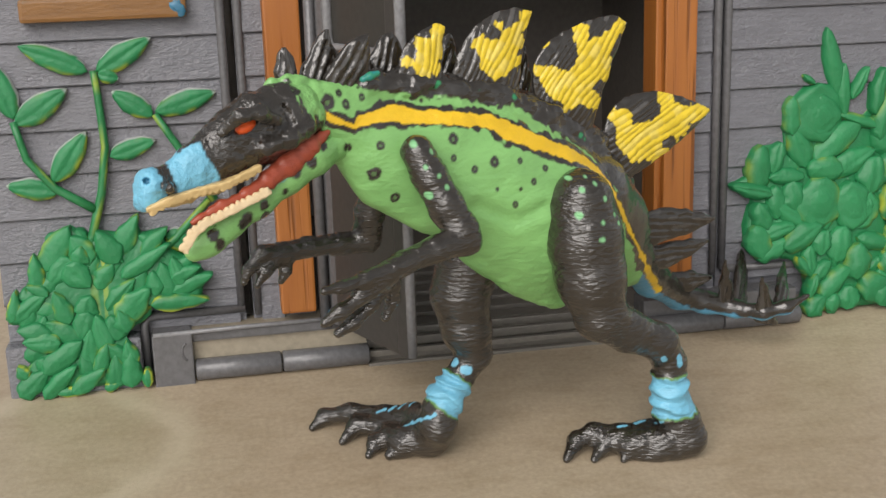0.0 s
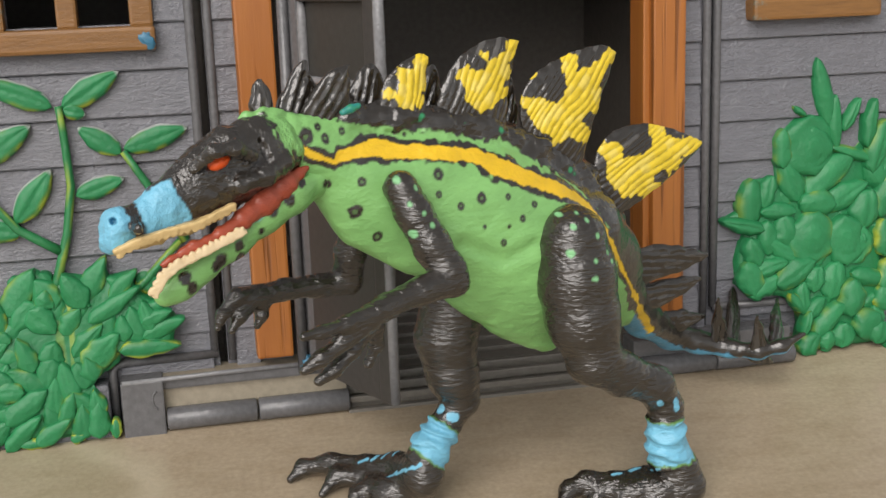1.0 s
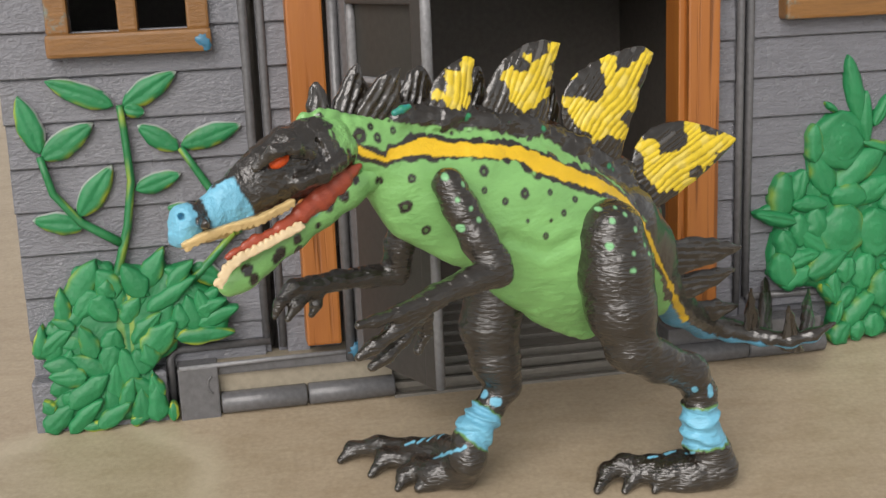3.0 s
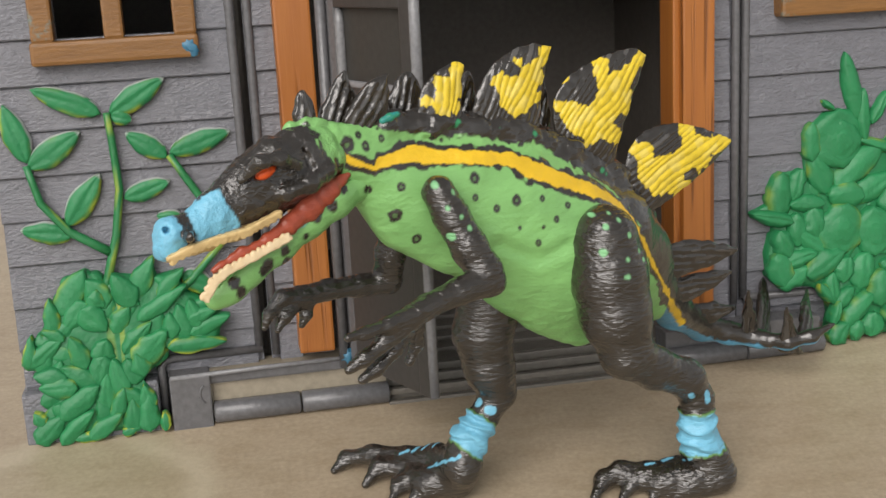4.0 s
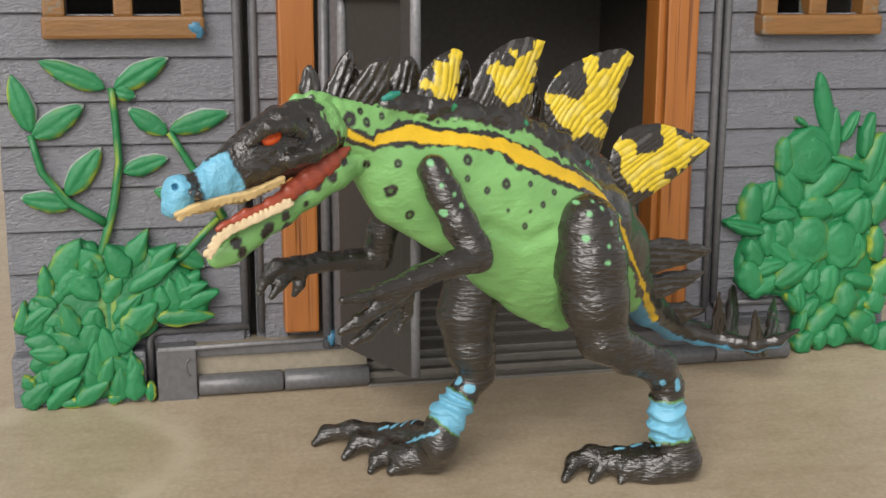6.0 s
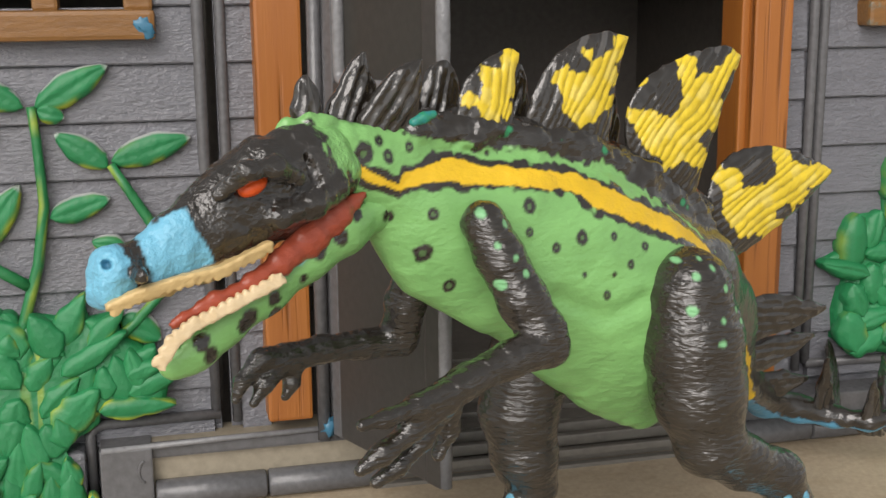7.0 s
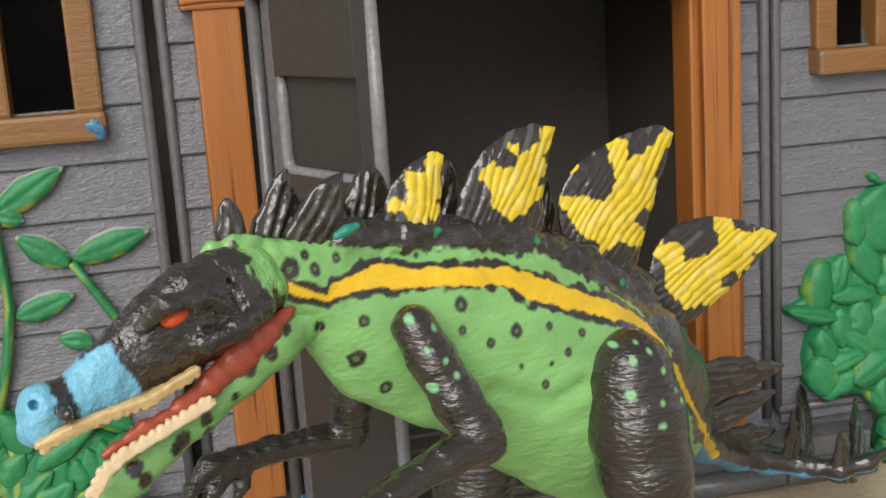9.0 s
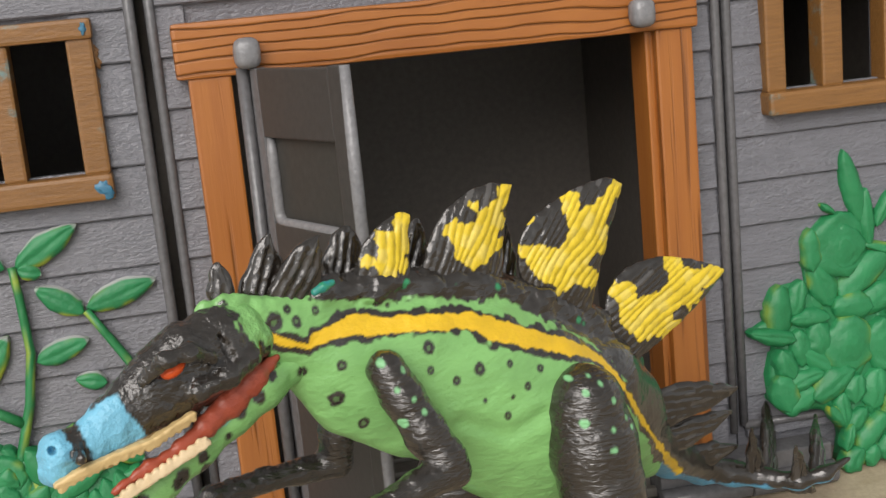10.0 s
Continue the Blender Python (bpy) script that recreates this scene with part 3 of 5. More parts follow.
def leaf_mesh(length, width, thick, tone, rim=0.5, rows=14, cols=12, vein=True, full=0.75, bare_glint=0):
    """A thick moulded leaf in the x-z plane, base at the origin, tip along x, bulging to -y. The last argument is the
    side (1 or -1) facing up: its edge, rubbed to the plastic, is paled like a glint.
    """
    bm = bmesh.new()
    layer = bm.verts.layers.float_color.new("paint")
    grid = []
    base = Vector(LEAF_GREEN).lerp(Vector(LEAF_PALE), tone)
    for i in range(rows + 1):
        s = i / rows
        half = width * (math.sin(math.pi * s ** 0.85) ** full if 0 < s < 1 else 0) + 0.0002
        half *= 1.14 - 0.42 * s if full > 0.6 and not bare_glint else 1
        line = []
        for j in range(cols + 1):
            v = 2 * j / cols - 1
            dome = thick * (1 - abs(v) ** (5.0 if bare_glint else 2.6)) * (0.5 + 0.5 * math.sin(math.pi * min(1, s * 1.05 + 0.02)) ** 0.7)
            dome *= 1 + 0.30 * noise.noise((s * 2.2 + tone * 40, v * 1.3, tone * 17))
            if width > 0.009:
                ring = math.hypot(2 * s - 1, v)
                dome -= thick * 0.34 * (math.exp(-((ring - 0.60) / 0.09) ** 2) + 0.6 * math.exp(-((ring - 0.25) / 0.09) ** 2))
            elif vein:
                dome -= thick * 0.26 * math.exp(-((v + 0.12 * math.sin(s * 5)) / 0.12) ** 2) * math.sin(math.pi * s)
            wave = 1 + (0.14 if bare_glint else 0.30) * noise.noise((s * 4.5, tone * 23 + (3 if v > 0 else 0), 4.0))
            vert = bm.verts.new((s * length, -dome, v * half * wave))
            patchy = max(0.0, 0.25 + 2.2 * noise.noise((s * 4.0 + tone * 50, v * 0.8, tone * 31)))
            edge = min(1.0, max(0.0, abs(v) - 0.62) / 0.25 * rim * patchy)
            if bare_glint and v * bare_glint > 0:
                edge *= 0.15
            vert[layer] = (*base.lerp(Vector(LEAF_RIM), edge), 0.5)
            # exposed plastic on the upward edge, with its glint painted in as paler grey
            if bare_glint and (v * bare_glint > 0.97 or s > 0.97) and noise.noise((s * 5.0, tone * 71, 2.0)) > -0.35:
                vert[layer] = (0.42, 0.43, 0.42, 0.2)
            line.append(vert)
        grid.append(line)
    for i in range(rows):
        for j in range(cols):
            bm.faces.new((grid[i][j], grid[i + 1][j], grid[i + 1][j + 1], grid[i][j + 1]))
    rim_edges = [e for e in bm.edges if e.is_boundary]
    made = bmesh.ops.extrude_edge_only(bm, edges=rim_edges)["geom"]
    for v in made:
        if isinstance(v, bmesh.types.BMVert):
            v.co.y += 0.0045
            v[layer] = (0.42, 0.43, 0.42, 0.2) if bare_glint and v.co.z * bare_glint > 0.0004 else (*base.lerp(Vector(LEAF_RIM), 0.3 if bare_glint else 0.0), 0.45)
    bmesh.ops.recalc_face_normals(bm, faces=bm.faces)
    return bm


def place_leaf(parent, x, z, y, angle, length, width, thick, rim=0.6, tilt=0.0, vein=True, full=0.75, bare_glint=0):
    ob = part("leaf", leaf_mesh(length, width, thick, random.random(), rim, vein=vein, full=full, bare_glint=bare_glint), MAT_LEAF, parent, smooth=True)
    ob.matrix_basis = Matrix.Translation((x, y, z)) @ Matrix.Rotation(-angle, 4, "Y") @ Matrix.Rotation(radians(tilt), 4, "X")
    return ob


def stem(parent, points, y, r0, r1):
    path = [(x / 1000, y, z / 1000) for x, z in points]
    fine = []
    for k in range(len(path) - 1):
        for s in (0, 0.5):
            fine.append(tuple(a + (b - a) * s for a, b in zip(path[k], path[k + 1])))
    fine.append(path[-1])
    radii = [r0 + (r1 - r0) * k / (len(fine) - 1) for k in range(len(fine))]
    bm = tube_mesh(fine, radii, 10)
    layer = bm.verts.layers.float_color.new("paint")
    for v in bm.verts:
        yellow = 0.7 if noise.noise(v.co * 300) > 0.24 else 0.02
        v[layer] = (*Vector(LEAF_GREEN).lerp(Vector(LEAF_RIM), yellow), 0.42)
    return part("stem", bm, MAT_LEAF, parent, smooth=True)


vine = new("vine")
vine.parent = house
tagged(vine, "moulded green vine with pointed leaves and yellowish rims")
LEAF_Y = WALL_Y - 0.0030
STEMS = (
    [(-23.8, 53.8), (-19.9, 68.9), (-13.8, 88.8), (-10.5, 108.7), (-11.4, 131.1), (-12.3, 141.5)],
    [(-17.4, 81.5), (-33.2, 91.8), (-43.5, 105.2), (-47.3, 121.5)],
    [(34.1, 82.0), (22.2, 103.6), (11.6, 121.5)],
    [(7.3, 58.5), (16.7, 66.7), (31.6, 82.2)],
)
for points in STEMS:
    stem(vine, points, LEAF_Y - 0.001, 0.0021, 0.0015)
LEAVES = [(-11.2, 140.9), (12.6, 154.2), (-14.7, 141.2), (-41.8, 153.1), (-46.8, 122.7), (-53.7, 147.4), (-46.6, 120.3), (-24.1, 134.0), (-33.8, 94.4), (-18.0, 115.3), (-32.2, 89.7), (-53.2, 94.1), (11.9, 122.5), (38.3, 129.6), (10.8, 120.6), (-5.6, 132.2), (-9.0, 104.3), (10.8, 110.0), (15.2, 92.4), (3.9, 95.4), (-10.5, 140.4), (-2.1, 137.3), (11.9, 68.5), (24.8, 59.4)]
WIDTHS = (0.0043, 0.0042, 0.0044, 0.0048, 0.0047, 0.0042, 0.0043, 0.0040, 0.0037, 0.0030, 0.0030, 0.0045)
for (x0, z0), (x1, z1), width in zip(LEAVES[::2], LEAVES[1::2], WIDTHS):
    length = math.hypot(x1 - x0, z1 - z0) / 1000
    place_leaf(vine, x0 / 1000, z0 / 1000, LEAF_Y, math.atan2(z1 - z0, x1 - x0), length, width * 1.14, 0.0017, 1.2, full=0.68, bare_glint=1 if x1 > x0 else -1)


def edge_gap(x, z, outline):
    best = 1e9
    for (x0, z0), (x1, z1) in zip(outline, outline[1:] + outline[:1]):
        dx, dz = x1 - x0, z1 - z0
        s = max(0, min(1, ((x - x0) * dx + (z - z0) * dz) / (dx * dx + dz * dz)))
        best = min(best, math.hypot(x - x0 - s * dx, z - z0 - s * dz))
    return best


def within(x, z, outline):
    odd = False
    for (x0, z0), (x1, z1) in zip(outline, outline[1:] + outline[:1]):
        if (z0 > z) != (z1 > z) and x < x0 + (z - z0) * (x1 - x0) / (z1 - z0):
            odd = not odd
    return odd


def shrub(outline, front, lean, leaves, seed, thick, label, fillers, full, sink, ends=()):
    """A moulded shrub: a solid relief under overlapping leaves; it bulges forward towards its foot."""
    rng = random.Random(seed)
    thing = new("shrub")
    thing.parent = house
    tagged(thing, label)
    xs, zs = [p[0] for p in outline], [p[1] for p in outline]

    def surface(z):
        return front - lean * max(0.0, 1 - z / 90.0)

    bm = bmesh.new()
    layer = bm.verts.layers.float_color.new("paint")
    centre = (sum(xs) / len(xs), sum(zs) / len(zs))
    rings = []
    for shrink, depth in ((0.95, 0.020), (0.95, 0.0020 + sink), (0.88, sink + 0.0004), (0.5, sink)):
        ring = []
        for k in range(len(outline) * 3):
            a, b = outline[k // 3], outline[(k // 3 + 1) % len(outline)]
            s = (k % 3) / 3
            x, z = a[0] + (b[0] - a[0]) * s, a[1] + (b[1] - a[1]) * s
            x, z = centre[0] + (x - centre[0]) * shrink, max(-2.0, centre[1] + (z - centre[1]) * (shrink + 0.04))
            vert = bm.verts.new((x / 1000, (RIGHT_Y + 0.004) if depth == 0.020 else surface(z) + depth, z / 1000))
            yellow = 0.8 if z < 2.5 or noise.noise((x * 0.22, z * 0.22, seed)) > 0.48 else 0.0
            vert[layer] = (*Vector(LEAF_GREEN).lerp(Vector(LEAF_RIM), yellow), 0.45)
            ring.append(vert)
        rings.append(ring)
    for r0, r1 in zip(rings, rings[1:]):
        for k in range(len(r0)):
            bm.faces.new((r0[k], r0[(k + 1) % len(r0)], r1[(k + 1) % len(r0)], r1[k]))
    bm.faces.new(rings[-1])
    bmesh.ops.triangulate(bm, faces=[f for f in bm.faces if len(f.verts) > 4])
    bmesh.ops.recalc_face_normals(bm, faces=bm.faces)
    part("relief", bm, MAT_LEAF, thing, smooth=True)
    for k, (x0, z0, x1, z1, half) in enumerate(leaves):
        length = math.hypot(x1 - x0, z1 - z0)
        angle = math.atan2(z1 - z0, x1 - x0)
        x0, z0, length, half = x0 - (x1 - x0) * 0.14, z0 - (z1 - z0) * 0.14, length * 1.16, half * (1.2 if half > 5 else 1.12)
        near = edge_gap((x0 + x1) / 2, (z0 + z1) / 2, outline)
        size = min(1.25, 0.62 + half / 12)
        place_leaf(thing, x0 / 1000, z0 / 1000, surface((z0 + z1) / 2) + sink * 0.5 - 0.0005 * (k % 4), angle, length / 1000, half / 1000,
                   thick * size * rng.uniform(0.9, 1.1), rng.choice((0.3, 0.9)) if near < 4 else rng.choice((0.0, 0.0, 0.25)),
                   rng.uniform(-9, 9), vein=rng.random() < 0.5, full=full)
    for x0, z0, x1, z1 in ends:
        place_leaf(thing, x0 / 1000, z0 / 1000, surface(z0) + 0.0006, math.atan2(z1 - z0, x1 - x0), math.hypot(x1 - x0, z1 - z0) / 1000, 0.0021, 0.0012, 9.0, vein=False, full=0.4)
    made = 0
    while made < fillers:
        x, z = rng.uniform(min(xs), max(xs)), rng.uniform(max(2.0, min(zs)), max(zs))
        if not within(x, z, outline) or edge_gap(x, z, outline) < 3.0:
            continue
        made += 1
        angle, length = rng.uniform(0, 6.283), rng.uniform(9, 14)
        x, z = x - math.cos(angle) * length / 2, max(1.0, z - math.sin(angle) * length / 2)
        place_leaf(thing, x / 1000, z / 1000, surface(z) + sink + 0.0012, angle, length / 1000, length * 0.33 / 1000, thick * 0.9, rng.choice((0.0, 0.3)), rng.uniform(-8, 8), vein=False, full=full)
    return thing


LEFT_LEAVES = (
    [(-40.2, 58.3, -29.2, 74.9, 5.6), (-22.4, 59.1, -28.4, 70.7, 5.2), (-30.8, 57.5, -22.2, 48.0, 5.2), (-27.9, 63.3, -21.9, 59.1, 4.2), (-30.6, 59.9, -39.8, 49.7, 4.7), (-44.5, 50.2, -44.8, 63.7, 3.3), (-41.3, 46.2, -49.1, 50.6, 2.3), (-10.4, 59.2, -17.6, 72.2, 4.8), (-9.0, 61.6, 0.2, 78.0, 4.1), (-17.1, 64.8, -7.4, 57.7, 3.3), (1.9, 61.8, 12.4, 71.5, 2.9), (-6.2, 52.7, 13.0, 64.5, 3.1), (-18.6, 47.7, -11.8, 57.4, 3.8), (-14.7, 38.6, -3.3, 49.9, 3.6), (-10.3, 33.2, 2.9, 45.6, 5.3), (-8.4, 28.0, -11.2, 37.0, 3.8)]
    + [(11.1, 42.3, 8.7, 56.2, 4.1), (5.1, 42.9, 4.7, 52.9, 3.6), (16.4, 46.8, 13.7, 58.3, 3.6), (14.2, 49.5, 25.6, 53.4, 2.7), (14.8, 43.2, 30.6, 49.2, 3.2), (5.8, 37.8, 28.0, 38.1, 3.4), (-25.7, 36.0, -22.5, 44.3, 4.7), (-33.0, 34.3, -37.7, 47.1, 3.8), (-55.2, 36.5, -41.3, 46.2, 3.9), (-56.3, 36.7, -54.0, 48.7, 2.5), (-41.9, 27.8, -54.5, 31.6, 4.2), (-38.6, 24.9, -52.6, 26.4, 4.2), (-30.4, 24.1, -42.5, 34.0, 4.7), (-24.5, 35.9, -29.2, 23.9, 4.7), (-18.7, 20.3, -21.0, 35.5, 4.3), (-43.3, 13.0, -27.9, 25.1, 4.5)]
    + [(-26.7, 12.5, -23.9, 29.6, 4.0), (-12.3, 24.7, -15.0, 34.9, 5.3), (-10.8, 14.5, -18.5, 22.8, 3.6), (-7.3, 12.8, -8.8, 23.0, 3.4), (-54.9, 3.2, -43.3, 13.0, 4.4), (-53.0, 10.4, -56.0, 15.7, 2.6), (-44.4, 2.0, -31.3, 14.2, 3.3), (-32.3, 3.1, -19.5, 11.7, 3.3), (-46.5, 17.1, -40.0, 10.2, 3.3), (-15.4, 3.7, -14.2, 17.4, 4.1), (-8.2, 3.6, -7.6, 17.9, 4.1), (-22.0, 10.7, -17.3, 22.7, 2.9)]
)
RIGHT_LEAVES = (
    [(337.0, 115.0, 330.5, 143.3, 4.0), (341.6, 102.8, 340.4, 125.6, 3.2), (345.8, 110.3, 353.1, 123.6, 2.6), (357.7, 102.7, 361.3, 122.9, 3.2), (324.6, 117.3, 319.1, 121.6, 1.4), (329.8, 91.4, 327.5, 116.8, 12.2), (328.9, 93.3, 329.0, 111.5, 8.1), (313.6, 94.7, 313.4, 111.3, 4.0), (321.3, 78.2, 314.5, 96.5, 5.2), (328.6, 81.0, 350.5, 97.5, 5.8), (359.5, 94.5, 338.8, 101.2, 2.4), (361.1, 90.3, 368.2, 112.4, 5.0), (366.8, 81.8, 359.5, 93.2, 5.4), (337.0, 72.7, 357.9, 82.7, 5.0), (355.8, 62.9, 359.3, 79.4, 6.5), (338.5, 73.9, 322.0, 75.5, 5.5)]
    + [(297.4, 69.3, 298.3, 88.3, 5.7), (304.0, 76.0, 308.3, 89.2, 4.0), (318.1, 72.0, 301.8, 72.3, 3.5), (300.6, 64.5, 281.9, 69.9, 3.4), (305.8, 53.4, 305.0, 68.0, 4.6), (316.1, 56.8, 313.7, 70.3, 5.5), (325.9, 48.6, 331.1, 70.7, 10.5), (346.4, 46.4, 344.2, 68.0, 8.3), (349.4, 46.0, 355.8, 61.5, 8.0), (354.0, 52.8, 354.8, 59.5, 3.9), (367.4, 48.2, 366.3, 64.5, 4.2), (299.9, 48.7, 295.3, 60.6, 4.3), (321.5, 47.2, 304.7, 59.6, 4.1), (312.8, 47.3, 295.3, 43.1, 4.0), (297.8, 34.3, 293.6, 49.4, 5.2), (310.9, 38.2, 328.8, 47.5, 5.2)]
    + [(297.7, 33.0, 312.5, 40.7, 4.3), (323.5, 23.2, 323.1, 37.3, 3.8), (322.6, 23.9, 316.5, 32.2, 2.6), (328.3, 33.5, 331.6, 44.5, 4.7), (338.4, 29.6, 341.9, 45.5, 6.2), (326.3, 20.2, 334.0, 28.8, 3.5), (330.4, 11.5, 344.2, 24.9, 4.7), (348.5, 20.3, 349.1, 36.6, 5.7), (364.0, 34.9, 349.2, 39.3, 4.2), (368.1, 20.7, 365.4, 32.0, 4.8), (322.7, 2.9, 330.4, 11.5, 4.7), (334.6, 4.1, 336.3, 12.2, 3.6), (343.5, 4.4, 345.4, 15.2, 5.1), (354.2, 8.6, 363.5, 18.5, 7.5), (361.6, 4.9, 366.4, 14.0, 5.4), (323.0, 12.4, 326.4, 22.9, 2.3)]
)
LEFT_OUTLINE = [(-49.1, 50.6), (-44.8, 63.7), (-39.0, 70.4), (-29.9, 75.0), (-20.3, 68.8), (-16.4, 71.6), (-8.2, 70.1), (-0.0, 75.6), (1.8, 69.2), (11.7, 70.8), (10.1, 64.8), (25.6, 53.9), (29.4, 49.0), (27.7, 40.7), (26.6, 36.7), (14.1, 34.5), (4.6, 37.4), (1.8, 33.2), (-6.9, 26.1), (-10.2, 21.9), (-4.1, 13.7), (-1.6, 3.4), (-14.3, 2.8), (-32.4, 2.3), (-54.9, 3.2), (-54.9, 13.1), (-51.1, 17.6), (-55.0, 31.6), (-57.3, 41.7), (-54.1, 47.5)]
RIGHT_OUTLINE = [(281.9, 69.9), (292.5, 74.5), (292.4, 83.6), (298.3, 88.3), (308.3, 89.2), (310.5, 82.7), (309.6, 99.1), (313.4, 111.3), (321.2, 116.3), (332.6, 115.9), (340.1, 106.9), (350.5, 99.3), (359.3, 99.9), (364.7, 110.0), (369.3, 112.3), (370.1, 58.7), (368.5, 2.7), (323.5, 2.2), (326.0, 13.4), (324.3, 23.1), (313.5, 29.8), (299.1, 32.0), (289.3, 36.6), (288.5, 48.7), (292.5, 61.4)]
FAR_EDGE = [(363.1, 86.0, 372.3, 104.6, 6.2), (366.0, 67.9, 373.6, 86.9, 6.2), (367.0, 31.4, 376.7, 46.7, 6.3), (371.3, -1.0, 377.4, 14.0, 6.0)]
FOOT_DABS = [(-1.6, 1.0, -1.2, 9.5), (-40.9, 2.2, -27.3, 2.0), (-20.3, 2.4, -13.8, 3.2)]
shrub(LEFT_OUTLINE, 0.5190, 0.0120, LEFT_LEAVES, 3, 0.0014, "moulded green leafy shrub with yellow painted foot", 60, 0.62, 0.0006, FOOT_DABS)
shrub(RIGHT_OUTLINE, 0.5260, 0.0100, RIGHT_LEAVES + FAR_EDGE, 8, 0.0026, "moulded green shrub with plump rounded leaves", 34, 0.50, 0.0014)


# ---- toy dinosaur ----
dinosaur = new("toy_dinosaur")
dinosaur.empty_display_size = 0.03
dinosaur.matrix_world = house.matrix_world @ Matrix.Translation((0.1536, 0.4187, 0.0)) @ Matrix.Rotation(radians(17.46), 4, "Z")
tagged(dinosaur, "hand-painted green and black toy dinosaur with yellow back plates", "toy dinosaur")
# local millimetres: x towards the tail, y away from the flank that shows, z up
BLACK, GREEN, YELLOW = (0.021, 0.0172, 0.013, 0.13), (0.200, 0.435, 0.138, 0.34), (0.72, 0.46, 0.02, 0.36)
BLUE, CREAM, RED = (0.16, 0.44, 0.60, 0.42), (0.62, 0.45, 0.205, 0.45), (0.34, 0.068, 0.035, 0.33)
LEMON = (0.70, 0.52, 0.030, 0.36)
ORANGE, MINT, SHADE_BLUE = (0.75, 0.10, 0.015, 0.35), (0.20, 0.47, 0.22, 0.42), (0.09, 0.30, 0.46, 0.4)


def flip(rows):
    """Rows given as (along, towards the near flank, up, ...) to local axes."""
    return [(r[0], -r[1], r[2], *r[3:]) for r in rows]


def ragged(p, cell=2.2, seed=1):
    return lattice_noise(p, cell, seed) - 0.5 + 0.6 * (lattice_noise(p, cell * 0.4, seed + 9) - 0.5)


def line_gap(p, rows):
    """Distance of points from a line on the flank, less its half width; rows (x, y, z, half width)."""
    best = np.full(len(p), 1e9)
    for (x0, _, z0, w0), (x1, _, z1, w1) in zip(rows, rows[1:]):
        d = np.array((x1 - x0, z1 - z0))
        q = np.stack((p[:, 0] - x0, p[:, 2] - z0), 1)
        s = np.clip(q @ d / (d @ d), 0, 1)
        best = np.minimum(best, np.linalg.norm(q - s[:, None] * d, axis=1) - (w0 + (w1 - w0) * s))
    return best


def above_line(p, rows):
    """Height of points over a line on the flank."""
    xs, zs = [r[0] for r in rows], [r[2] for r in rows]
    return p[:, 2] - np.interp(p[:, 0], xs, zs)


def dots(p, rows, colours, colour, seed=3, hollow=False):
    for k, (x, y, z, r) in enumerate(rows):
        gap = np.sqrt((p[:, 0] - x) ** 2 + ((p[:, 2] - z) * 0.9) ** 2 + ((p[:, 1] - y) * 0.5) ** 2) - r + ragged(p, 1.6, seed + k) * 0.35 * r
        colours = brush(colours, -gap * 1.9 + 0.5, colour)
        if hollow and r >= 1.2:
            colours = brush(colours, np.clip(-(gap + 0.62 * r) * 2.5, 0, 0.35), GREEN)
    return colours


STRIPE = [(-91.5, 8.5, 138.1, 0.8), (-85.4, 9.6, 134.8, 1.0), (-77.6, 9.4, 131.5, 1.2), (-75.0, 9.4, 133.4, 1.7), (-63.9, 8.7, 134.9, 2.7), (-53.8, 10.2, 132.7, 2.6), (-41.1, 11.5, 131.4, 2.2), (-27.4, 11.7, 128.9, 2.2), (-19.1, 13.4, 124.5, 3.3), (-7.5, 14.0, 119.2, 2.9), (4.9, 14.0, 114.1, 2.5), (16.3, 12.2, 108.9, 1.5), (21.3, 12.5, 104.4, 1.3), (24.8, 13.2, 99.7, 1.1), (29.1, 13.6, 92.2, 1.0), (36.8, 9.9, 81.2, 0.9), (46.6, 4.6, 68.9, 0.9), (53.6, -0.6, 61.9, 1.2), (63.7, -10.4, 53.2, 1.5), (72.9, -18.8, 45.4, 1.7), (81.2, -25.2, 38.0, 1.5)]
RIDGE = [(-109.7, 0.0, 162.5, 0.0), (-81.7, 3.0, 148.5, 0.0), (-73.3, 7.0, 143.9, 0.0), (-60.2, 6.4, 141.5, 0.0), (-47.1, 6.5, 139.4, 0.0), (-32.0, 7.9, 136.3, 0.0), (-14.6, 7.9, 131.9, 0.0), (-3.1, 7.4, 126.3, 0.0), (8.3, 9.0, 118.8, 0.0), (19.0, 8.5, 111.3, 0.0), (26.9, 12.1, 100.8, 0.0), (36.7, 10.1, 81.9, 0.0), (50.4, -2.0, 57.3, 0.0)]
BODY_DOTS = [(-80.0, 7.8, 124.4, 1.2), (-69.1, 10.9, 124.4, 1.2), (-71.1, 9.5, 114.6, 2.0), (-63.5, 9.6, 105.2, 1.4), (-42.2, 14.3, 124.1, 1.6), (-42.9, 15.2, 117.7, 1.0), (-35.2, 16.3, 112.9, 1.2), (-27.3, 16.8, 114.7, 1.6), (-16.7, 16.9, 113.9, 1.0), (-6.0, 17.2, 109.9, 1.0), (-11.7, 18.3, 105.8, 1.0), (-26.8, 17.6, 104.9, 0.6), (-17.4, 18.5, 103.8, 0.6), (-19.8, 18.4, 98.5, 1.0), (-100.5, 8.2, 148.3, 1.1), (-86.8, 8.8, 140.7, 2.1), (-80.2, 8.8, 139.4, 1.3), (-66.8, 7.2, 138.9, 0.8), (-50.9, 7.2, 137.8, 0.6), (-93.0, 8.4, 141.8, 2.1), (-90.9, 8.6, 139.0, 1.9), (-73.8, 7.7, 141.1, 1.0), (-82.2, 8.0, 143.3, 1.0)]


